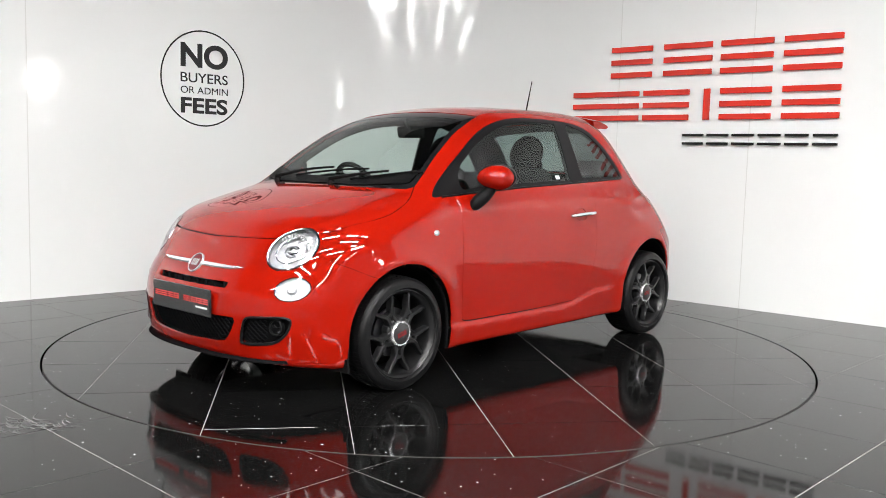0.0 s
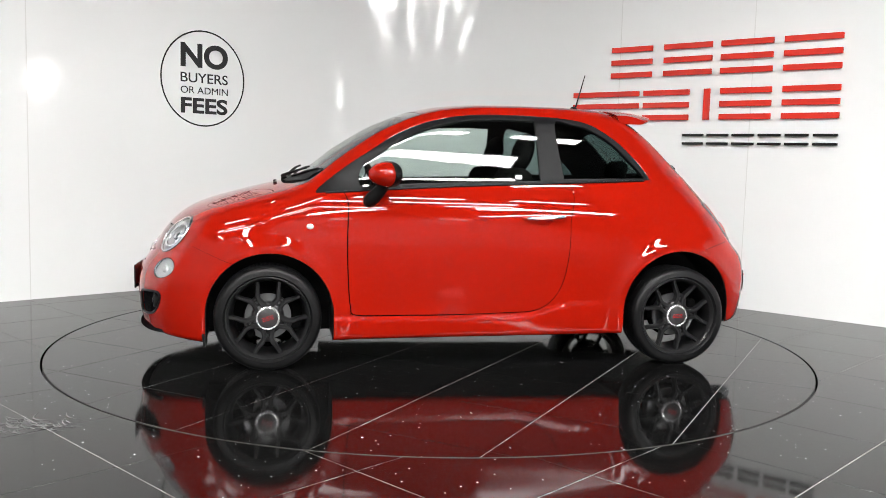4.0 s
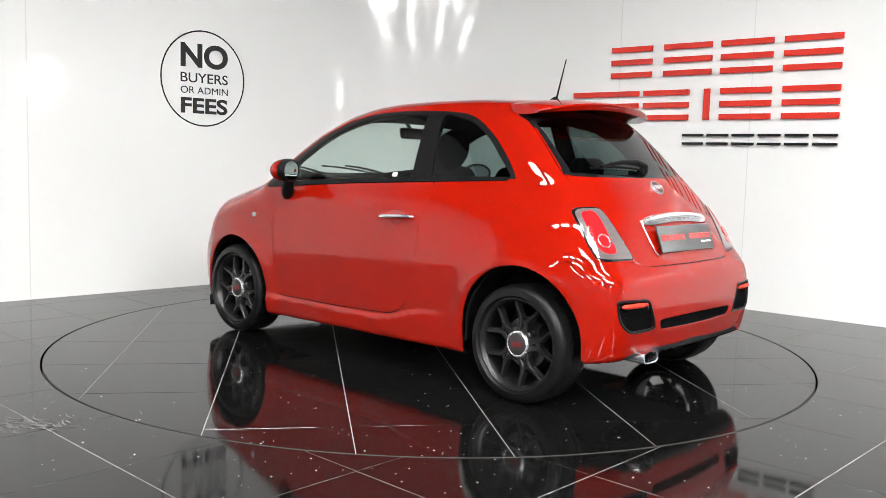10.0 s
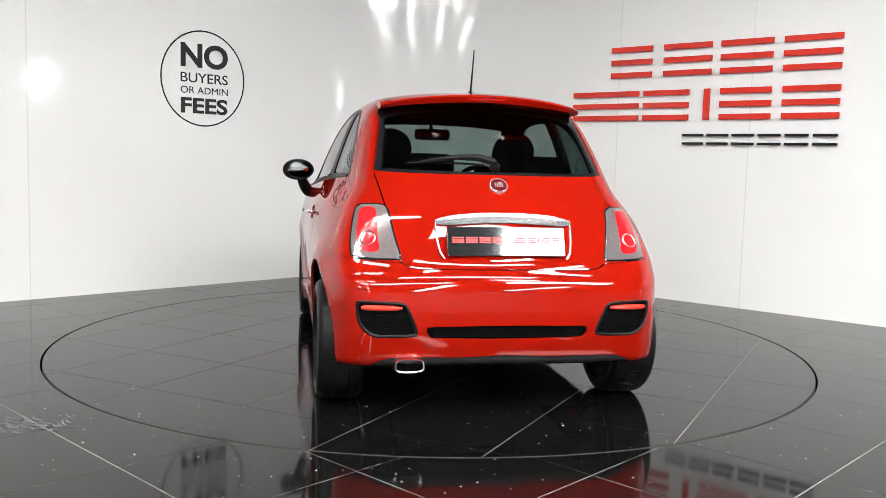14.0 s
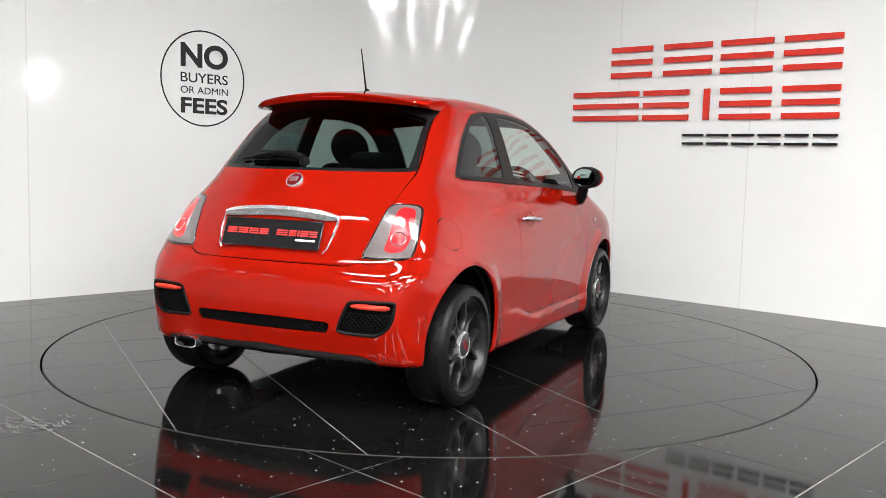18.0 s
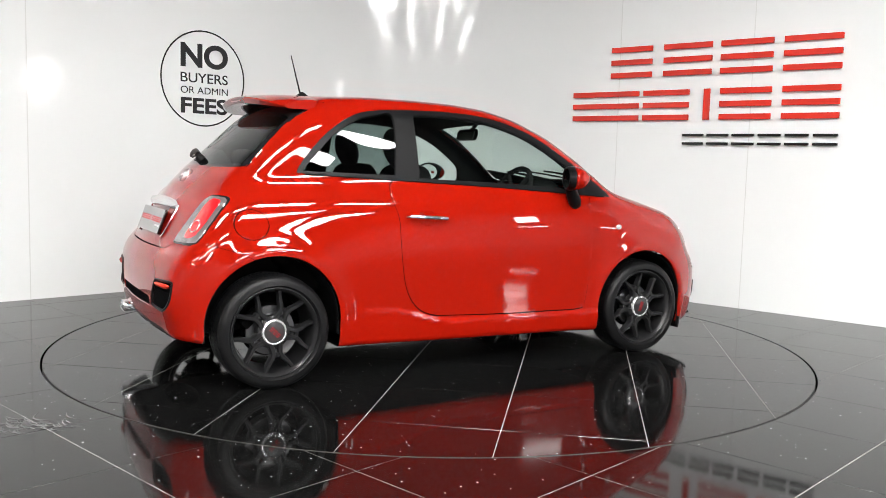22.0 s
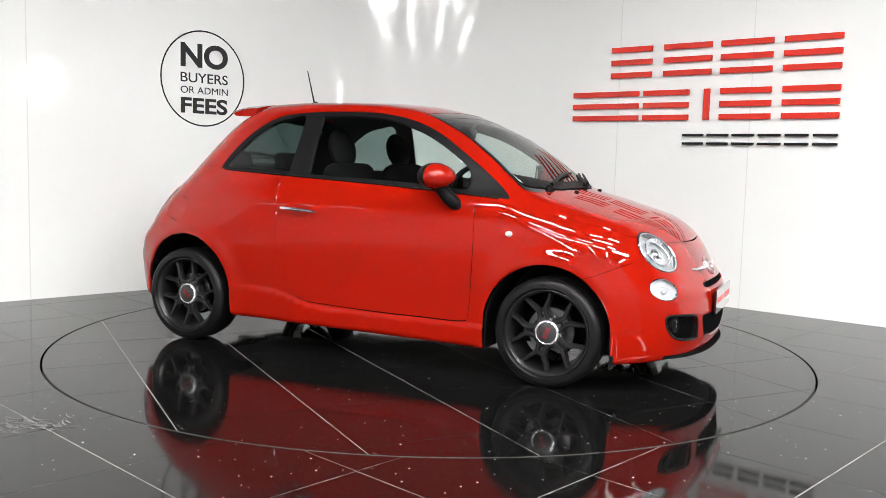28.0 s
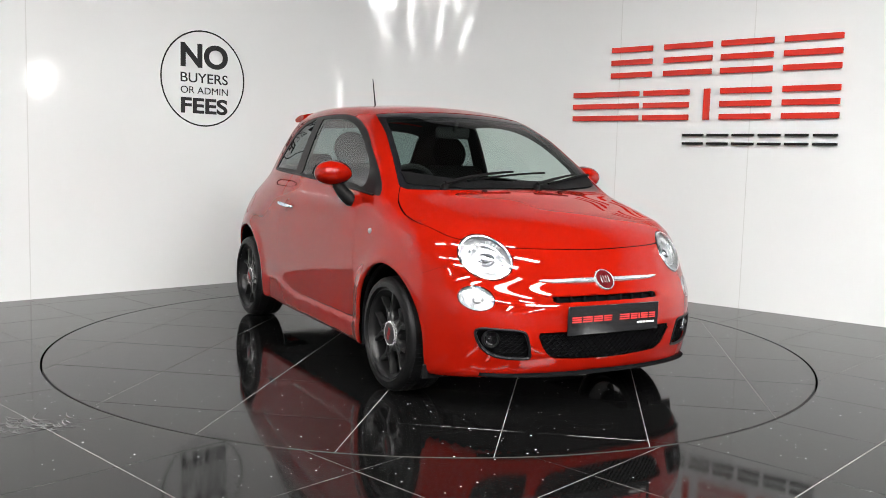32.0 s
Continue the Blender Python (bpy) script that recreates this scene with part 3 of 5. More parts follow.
# ---- signs on the display wall ----
def text_mesh(body, x0, z0, x1, z1, bold, depth):
    """Flat lettering that fills a box, as vertices and faces."""
    cu = bpy.data.curves.new("lettering", "FONT")
    cu.body, cu.extrude, cu.offset = body, 0.5, bold
    ob = new("lettering", cu)
    dg = bpy.context.evaluated_depsgraph_get()
    me = bpy.data.meshes.new_from_object(ob.evaluated_get(dg))
    bpy.data.objects.remove(ob)
    bpy.data.curves.remove(cu)
    co = np.empty(len(me.vertices) * 3)
    me.vertices.foreach_get("co", co)
    co = co.reshape(-1, 3)
    lo, hi = co.min(0), co.max(0)
    co = (co - lo) / (hi - lo) * np.array([x1 - x0, z1 - z0, depth]) + np.array([x0, z0, 0])
    me.vertices.foreach_set("co", co.ravel())
    me.update()
    return me


def wall_frame(p, t, n):
    m = Matrix.Identity(4)
    m.col[0][:3], m.col[1][:3], m.col[2][:3], m.col[3][:3] = t, Vector((0, 0, 1)), n, p + n * 0.001
    return m


round_sign = tagged(empty("round_wall_sign", wall_frame(LEFT_P, lt, ln)), "round black outline sign with lettering on the white wall", "wall sign")
bm = bmesh.new()
revolve(bm, [(0.398, 0.0), (0.398, 0.003), (0.386, 0.003), (0.386, 0.0)], 96, Matrix.Translation((1.672, 1.780, 0)) @ Matrix.Diagonal((0.995, 1.018, 1, 1)), close=True)
part("ring", bm, SIGNBLACK, round_sign)
for word, x0, z0, x1, z1, bold in (("NO", 1.458, 1.868, 1.903, 2.072, 0.035), ("BUYERS", 1.458, 1.742, 1.903, 1.824, 0.006), ("OR ADMIN", 1.458, 1.650, 1.903, 1.708, -0.004), ("FEES", 1.460, 1.482, 1.900, 1.616, 0.03)):
    me = text_mesh(word, x0, z0, x1, z1, bold, 0.003)
    me.materials.append(SIGNBLACK)
    ob = new("lettering", me)
    ob.parent = round_sign
    tagged(ob, "black lettering")

# the firm's sign: plain raised bars in its colours
bar_sign = tagged(empty("raised_bar_sign", wall_frame(RIGHT_P, -rt, rn)), "red and black raised bar sign on the white wall", "wall sign")


def sign_bar(x0, x1, z0, z1, mat, name):
    bm = bmesh.new()
    box(bm, x1 - x0, z1 - z0, 0.022, pose((x0 + x1) / 2, (z0 + z1) / 2, 0.017), 0.0015, 1)
    part(name, bm, mat, bar_sign)


T = 0.046
for z0, z1, cells in ((1.902, 2.168, ((-2.382, -1.99), (-1.88, -1.452), (-1.376, -0.95), (-0.866, -0.43))),
                      (1.531, 1.786, ((-2.761, -2.10), (-2.056, -1.635), (-1.505, -1.453), (-1.366, -0.945), (-0.86, -0.427)))):
    for a, b in cells:
        if b - a < 0.1:
            sign_bar(a, b, z0, z1, SIGNRED, "red_bar")
            continue
        for k in range(3):
            z = z0 + (z1 - z0 - T) * k / 2
            sign_bar(a, b, z, z + T, SIGNRED, "red_bar")
for a in range(6):
    x = -1.675 + a * 0.2135
    for k in range(2):
        z = 1.327 + k * 0.069
        sign_bar(x, x + 0.182, z, z + 0.02, SIGNBLACK, "black_bar")


# ---- the car: panels cut out of the body's surface ----
def side(p):
    return lambda P: sdf(p, P[:, 0], P[:, 2])


def front_view(p, front=True):
    def g(P):
        d = sdf(p, np.abs(P[:, 1]), P[:, 2])
        return np.where((P[:, 0] > 0.0) == front, d, 1.0)
    return g


def oval(cy, cz, ry, rz, front=True):
    return front_view([(cy + ry * math.cos(a), cz + rz * math.sin(a)) for a in np.linspace(0, 2 * math.pi, 40, endpoint=False)], front)


DLO = rounded([(0.775, 0.970), (0.635, 1.088), (0.482, 1.192), (0.325, 1.291), (0.16, 1.360), (-0.03, 1.402), (-0.25, 1.417), (-0.5, 1.414), (-0.66, 1.405), (-0.80, 1.375), (-0.945, 1.288), (-1.06, 1.18), (-1.135, 1.085),
               (-1.12, 1.066), (-0.9, 1.054), (-0.6, 1.042), (0.0, 1.014), (0.44, 0.986), (0.7, 0.966)], 4)
DOORGLASS = rounded([(0.535, 1.004), (0.527, 1.10), (0.44, 1.172), (0.30, 1.262), (0.15, 1.328), (-0.03, 1.374), (-0.25, 1.394), (-0.45, 1.391), (-0.462, 1.38), (-0.474, 1.07), (-0.466, 1.052), (0.0, 1.034), (0.4, 1.012)], 4)
QUARTER = rounded([(-0.583, 1.384), (-0.68, 1.378), (-0.79, 1.35), (-0.925, 1.268), (-1.03, 1.165), (-1.10, 1.092), (-1.085, 1.078), (-0.9, 1.073), (-0.63, 1.066), (-0.612, 1.075), (-0.592, 1.2)], 4)
DOOR = rounded([(0.592, 1.06), (0.600, 0.9), (0.606, 0.70), (0.598, 0.5), (0.582, 0.35), (0.55, 0.312), (0.3, 0.310), (0.0, 0.312), (-0.3, 0.322), (-0.43, 0.332), (-0.52, 0.375), (-0.585, 0.47), (-0.618, 0.62), (-0.629, 0.82), (-0.610, 1.06), (0.0, 1.12)], 5)
SCREEN = rounded([(0.0, 1.004), (0.3, 1.0), (0.55, 0.998), (0.635, 1.004), (0.628, 1.06), (0.565, 1.24), (0.505, 1.385), (0.47, 1.408), (0.25, 1.428), (0.0, 1.434), (-0.3, 1.43), (-0.3, 1.0)], 5)
SCREENGLASS = rounded([(0.0, 1.022), (0.3, 1.020), (0.55, 1.022), (0.60, 1.035), (0.595, 1.07), (0.535, 1.24), (0.48, 1.365), (0.44, 1.382), (0.25, 1.398), (0.0, 1.404), (-0.3, 1.40), (-0.3, 1.02)], 5)
REARGLASS = rounded([(-0.3, 1.088), (0.0, 1.086), (0.3, 1.086), (0.51, 1.090), (0.546, 1.10), (0.541, 1.14), (0.502, 1.32), (0.477, 1.41), (0.2, 1.43), (-0.3, 1.43)], 4)
REARCLEAR = rounded([(-0.3, 1.102), (0.0, 1.100), (0.3, 1.101), (0.49, 1.108), (0.512, 1.125), (0.484, 1.29), (0.455, 1.355), (0.2, 1.385), (-0.3, 1.385)], 4)
HATCH = [(-0.3, 0.682), (0.0, 0.681), (0.38, 0.682), (0.425, 0.687), (0.462, 0.705), (0.484, 0.74), (0.50, 0.83), (0.518, 0.95), (0.552, 1.08), (0.547, 1.14), (0.502, 1.34), (0.472, 1.44), (0.0, 1.46), (-0.3, 1.46)]
HOOD = rounded([(1.56, -0.3), (1.583, -0.1), (1.583, 0.1), (1.56, 0.3), (1.515, 0.46), (1.44, 0.585), (1.35, 0.668), (1.2, 0.715), (1.05, 0.726), (0.92, 0.700), (0.835, 0.652), (0.81, 0.625), (0.84, 0.55), (0.93, 0.30), (0.955, 0.0), (0.93, -0.30)], 6)
TAIL_LAMP = rounded([(0.520, 0.937), (0.58, 0.943), (0.630, 0.932), (0.652, 0.88), (0.667, 0.80), (0.669, 0.745), (0.655, 0.728), (0.56, 0.722), (0.485, 0.722), (0.468, 0.732), (0.486, 0.80), (0.503, 0.88)], 5)
FOG = rounded([(0.632, 0.392), (0.612, 0.414), (0.53, 0.412), (0.455, 0.404), (0.432, 0.37), (0.415, 0.30), (0.425, 0.282), (0.50, 0.283), (0.57, 0.297), (0.612, 0.335)], 4)
GRILLE = rounded([(-0.2, 0.402), (0.0, 0.402), (0.30, 0.400), (0.378, 0.398), (0.385, 0.385), (0.36, 0.33), (0.32, 0.288), (0.26, 0.272), (0.0, 0.262), (-0.2, 0.268)], 4)
SLOT = [(-0.1, 0.528), (0.295, 0.528), (0.306, 0.533), (0.308, 0.552), (0.298, 0.558), (-0.1, 0.558)]
POCKET = rounded([(0.655, 0.525), (0.64, 0.543), (0.54, 0.541), (0.46, 0.535), (0.435, 0.50), (0.402, 0.42), (0.415, 0.402), (0.50, 0.398), (0.585, 0.402), (0.64, 0.45)], 4)
VENT = rounded([(-0.1, 0.441), (0.30, 0.441), (0.352, 0.438), (0.358, 0.42), (0.34, 0.392), (0.30, 0.388), (-0.1, 0.388)], 4)
VALANCE = rounded([(-0.2, 0.300), (0.2, 0.303), (0.44, 0.303), (0.52, 0.296), (0.585, 0.262), (0.62, 0.10), (-0.2, 0.10)], 4)


def arch(P):
    r = np.minimum(*[np.hypot(P[:, 0] - ax, np.maximum(P[:, 2] - az, 0)) - ar for ax, az, ar in ARCHES])
    return np.where(np.abs(P[:, 1]) > 0.42, r, 1.0)


def hood_cut(P):
    d = sdf(HOOD, P[:, 0], np.abs(P[:, 1]))
    return np.where(P[:, 2] > 0.6, d, 1.0)


def front_bumper(P):
    # below a line from the arch up to the headlamp, then across under the bonnet
    z = np.interp(P[:, 0], [1.15, 1.24, 1.42, 1.46, 1.50], [0.57, 0.60, 0.675, 0.74, 1.1])
    return np.where(P[:, 0] > 1.0, P[:, 2] - z, 1.0)


def rear_bumper(P):
    z = np.interp(P[:, 0], [-1.76, -1.68, -1.60, -1.45, -1.3], [0.690, 0.715, 0.725, 0.683, 0.60])
    return np.where(P[:, 0] < -1.2, P[:, 2] - z, 1.0)


FUEL = side([(-1.396 + 0.082 * math.cos(a), 0.819 + 0.072 * math.sin(a)) for a in np.linspace(0, 2 * math.pi, 40, endpoint=False)])


def fuel(P):
    return np.where(P[:, 1] < 0, FUEL(P), 1.0)


REG = {"arch": arch, "dlo": side(DLO), "door_glass": side(DOORGLASS), "quarter": side(QUARTER), "screen": front_view(SCREEN), "screen_glass": front_view(SCREENGLASS),
       "rear_glass": front_view(REARGLASS, False), "rear_clear": front_view(REARCLEAR, False), "tail_lamp": front_view(TAIL_LAMP, False), "fog": front_view(FOG), "grille": front_view(GRILLE), "slot": front_view(SLOT),
       "pocket": front_view(POCKET, False), "vent": front_view(VENT, False), "valance": front_view(VALANCE, False), "head": oval(0.546, 0.719, 0.104, 0.094), "side_lamp": oval(0.62, 0.544, 0.062, 0.052)}
REG["head_seal"] = oval(0.546, 0.719, 0.109, 0.099)
REG["side_seal"] = oval(0.62, 0.544, 0.065, 0.055)
tail_gap = front_view(TAIL_LAMP, False)
REG["tail_seal"] = lambda P: tail_gap(P) - 0.008
REG["tail_red"] = front_view(rounded([(0.560, 0.926), (0.595, 0.930), (0.622, 0.918), (0.638, 0.86), (0.644, 0.79), (0.628, 0.750), (0.575, 0.744), (0.552, 0.756), (0.556, 0.80), (0.556, 0.86)], 4), False)
SEAM = {"door": side(DOOR), "hood": hood_cut, "hatch": front_view(HATCH, False), "front_bumper": front_bumper, "rear_bumper": rear_bumper, "fuel": fuel}
GAPW = 0.0034
SLIM = {"front_bumper": 0.0016, "rear_bumper": 0.0018, "fuel": 0.0030}
BV, BF = body_mesh()
for g in REG.values():
    BV, BF = cut(BV, BF, g)
for k, g in SEAM.items():
    half = SLIM.get(k, GAPW)
    BV, BF = cut(BV, BF, lambda P: g(P) - half)
    BV, BF = cut(BV, BF, lambda P: g(P) + half)
# lower lip and skirts
skirt = lambda P: np.where((P[:, 0] < 0.72) & (P[:, 0] > -1.0) & (np.abs(P[:, 1]) > 0.5), P[:, 2] - skirt_line(P[:, 0]), 1.0)
BV, BF = cut(BV, BF, skirt)
BN = body_normal(BV)
C = BV[BF].mean(1)
area = np.linalg.norm(np.cross(BV[BF[:, 1]] - BV[BF[:, 0]], BV[BF[:, 2]] - BV[BF[:, 0]]), axis=1)
ok = area > 1e-10
BF, C = BF[ok], C[ok]
flip = (np.cross(BV[BF[:, 1]] - BV[BF[:, 0]], BV[BF[:, 2]] - BV[BF[:, 0]]) * BN[BF[:, 0]]).sum(1) < 0
BF[flip] = BF[flip][:, ::-1]
IN = {k: g(C) < 0 for k, g in REG.items()}
AT = {k: g(C) for k, g in SEAM.items()}
L = C[:, 1] > 0
lab = np.full(len(C), "shell", dtype="U24")
lab[AT["rear_bumper"] < 0] = "rear_bumper"
lab[AT["front_bumper"] < 0] = "front_bumper"
lab[AT["hatch"] < 0] = "tailgate"
lab[(AT["hatch"] < 0) & (C[:, 2] > 1.25)] = "tailgate_top"
lab[AT["hood"] < 0] = "bonnet"
door = (AT["door"] < 0)
lab[door & L] = "door_l"
lab[door & ~L] = "door_r"
lab[AT["fuel"] < 0] = "fuel_flap"
sk = skirt(C) < 0
lab[sk & L] = "skirt_l"
lab[sk & ~L] = "skirt_r"
gaps = {}
gaps["fbump"] = (np.abs(AT["front_bumper"]) < SLIM["front_bumper"] * 0.99) & (AT["hood"] > 0)
gaps["rbump"] = (np.abs(AT["rear_bumper"]) < SLIM["rear_bumper"] * 0.99) & (AT["hatch"] > -0.001)
gaps["hood"] = (np.abs(AT["hood"]) < GAPW) & (C[:, 0] > 0.79)
gaps["hatch"] = (np.abs(AT["hatch"]) < GAPW)
gaps["door_l"] = (np.abs(AT["door"]) < GAPW) & L
gaps["door_r"] = (np.abs(AT["door"]) < GAPW) & ~L
gaps["fuel"] = np.abs(AT["fuel"]) < SLIM["fuel"]
for k, on in gaps.items():
    if k in ("fbump", "rbump"):
        lab[on & L] = "gap_" + k + "_l"
        lab[on & ~L] = "gap_" + k + "_r"
    else:
        lab[on] = "gap_" + k
for k in ("screen", "dlo", "rear_glass"):
    lab[IN[k]] = k
lab[IN["dlo"] & ~L] = "dlo_r"
for k in ("door_glass", "quarter"):
    lab[IN[k] & L] = k + "_l"
    lab[IN[k] & ~L] = k + "_r"
lab[IN["screen_glass"]] = "screen_glass"
lab[IN["rear_clear"]] = "rear_clear"
for k in ("tail_seal", "head_seal", "side_seal"):
    lab[IN[k] & L] = k + "_l"
    lab[IN[k] & ~L] = k + "_r"
for k in ("tail_lamp", "tail_red", "fog", "head", "side_lamp", "pocket"):
    lab[IN[k] & L] = k + "_l"
    lab[IN[k] & ~L] = k + "_r"
for k in ("grille", "slot", "vent", "valance"):
    lab[IN[k]] = k
under = (C[:, 2] < bottom_line(C[:, 0]) + 0.003)
lab[under] = "underbody"
lab[IN["arch"]] = "none"


def islands(sel):
    """The separate pieces of a set of triangles."""
    used, inv = np.unique(sel, return_inverse=True)
    F = inv.reshape(-1, 3)
    mark = np.arange(len(used))
    while True:
        nxt = mark.copy()
        np.minimum.at(nxt, F.ravel(), np.repeat(mark[F].min(1), 3))
        nxt = nxt[nxt]
        if (nxt == mark).all():
            break
        mark = nxt
    own = mark[F[:, 0]]
    return [sel[own == k] for k in np.unique(own) if (own == k).sum() >= 8]


def panel(name, label, mat, parent, tag="", inset=0.0, rim=0.012, sel=None):
    """One body panel as a mesh of its own, with its rim turned in."""
    sel = BF[lab == label] if sel is None else sel
    if len(sel) == 0:
        return None
    used, inv = np.unique(sel, return_inverse=True)
    F = inv.reshape(-1, 3)
    N = BN[used]
    V = BV[used] - N * inset
    E = np.concatenate([F[:, [0, 1]], F[:, [1, 2]], F[:, [2, 0]]])
    _, first, count = np.unique(np.sort(E, 1), axis=0, return_index=True, return_counts=True)
    edge = E[first[count == 1]]
    faces = [tuple(f) for f in F]
    if rim:
        n = len(V)
        inner = np.unique(edge)
        idx = {int(k): n + i for i, k in enumerate(inner)}
        W = V[inner] - N[inner] * rim
        NW = N[inner]
        faces += [(b, a, idx[int(a)], idx[int(b)]) for a, b in edge]
        V, N = np.concatenate([V, W]), np.concatenate([N, NW])
    return mesh_object(name, V, faces, mat, parent, tag, True, N)


car = tagged(empty("car"), "small glossy red three-door hatchback with black wheels, parked on the turntable", "car")
panel("body_shell", "shell", RED, car, "glossy red painted body")
panel("bonnet", "bonnet", RED, car)
tailgate = panel("tailgate", "tailgate", RED, car)
panel("front_bumper", "front_bumper", RED, car)
panel("rear_bumper", "rear_bumper", RED, car)
door_l = panel("door", "door_l", RED, car)
door_r = panel("door", "door_r", RED, car)
panel("fuel_flap", "fuel_flap", RED, car)
panel("side_skirt", "skirt_l", RED, car)
panel("side_skirt", "skirt_r", RED, car)
for k in sorted(set(lab)):
    if k.startswith("gap_"):
        for piece in islands(BF[lab == k]):
            panel("panel_gap", str(k), GAP, car, "dark narrow gap between panels", 0.009, 0.0, piece)
for piece in islands(BF[lab == "tailgate_top"]):
    panel("tailgate_header", "tailgate_top", RED, car, "red strip beside the rear glass", sel=piece)
for k in ("dlo", "dlo_r"):
    panel("window_frame", k, SATIN, car, "satin black window surround", 0.002)
for k in ("l", "r"):
    panel("door_window", "door_glass_" + k, GLASS, car, "clear side glass", 0.006, 0.003)
    panel("quarter_window", "quarter_" + k, PRIVACY, car, "dark tinted side glass", 0.006, 0.003)
panel("windscreen_border", "screen", GLOSSBLACK, car, "black printed windscreen border", 0.002)
panel("windscreen", "screen_glass", GLASS, car, "clear windscreen glass", 0.003, 0.003)
panel("rear_window_border", "rear_glass", GLOSSBLACK, car, "black printed glass border", 0.002)
panel("rear_window", "rear_clear", PRIVACY, car, "dark tinted rear glass", 0.003, 0.003)
panel("underbody", "underbody", PLASTIC, car, "black underbody", 0.0)
panel("rear_valance", "valance", VALANCE_GREY, car, "dark grey lower valance", 0.006)
for k in ("grille", "slot", "vent"):
    panel({"grille": "lower_grille", "slot": "upper_slot", "vent": "rear_vent"}[k], k, MESH, car, "black recessed mesh", 0.03, 0.0)
for k in ("l", "r"):
    panel("fog_lamp_pocket", "fog_" + k, MESH, car, "black recessed pocket", 0.03, 0.0)
    panel("rear_pocket", "pocket_" + k, MESH, car, "black recessed pocket", 0.02, 0.0)


# ---- wheels ----
def arm(bm, path, widths, z0, z1, m):
    """A flat-backed bar along a path in the wheel's plane, with rounded shoulders."""
    p = rounded(path, 5, False)
    w = np.interp(np.linspace(0, 1, len(p)), np.linspace(0, 1, len(widths)), widths)
    rings = []
    for i in range(len(p)):
        d = p[min(i + 1, len(p) - 1)] - p[max(i - 1, 0)]
        d = d / np.hypot(*d)
        n = np.array([-d[1], d[0]])
        ring = []
        for u, z in ((-1.12, z0), (-1.0, z1 - 0.006), (-0.62, z1), (0.62, z1), (1.0, z1 - 0.006), (1.12, z0)):
            q = p[i] + n * w[i] * u
            ring.append(bm.verts.new(m @ Vector((q[0], q[1], z))))
        rings.append(ring)
    for c, d in zip(rings, rings[1:]):
        for k in range(6):
            bm.faces.new((c[k], c[(k + 1) % 6], d[(k + 1) % 6], d[k]))
    bm.faces.new(rings[0][::-1])
    bm.faces.new(rings[-1])


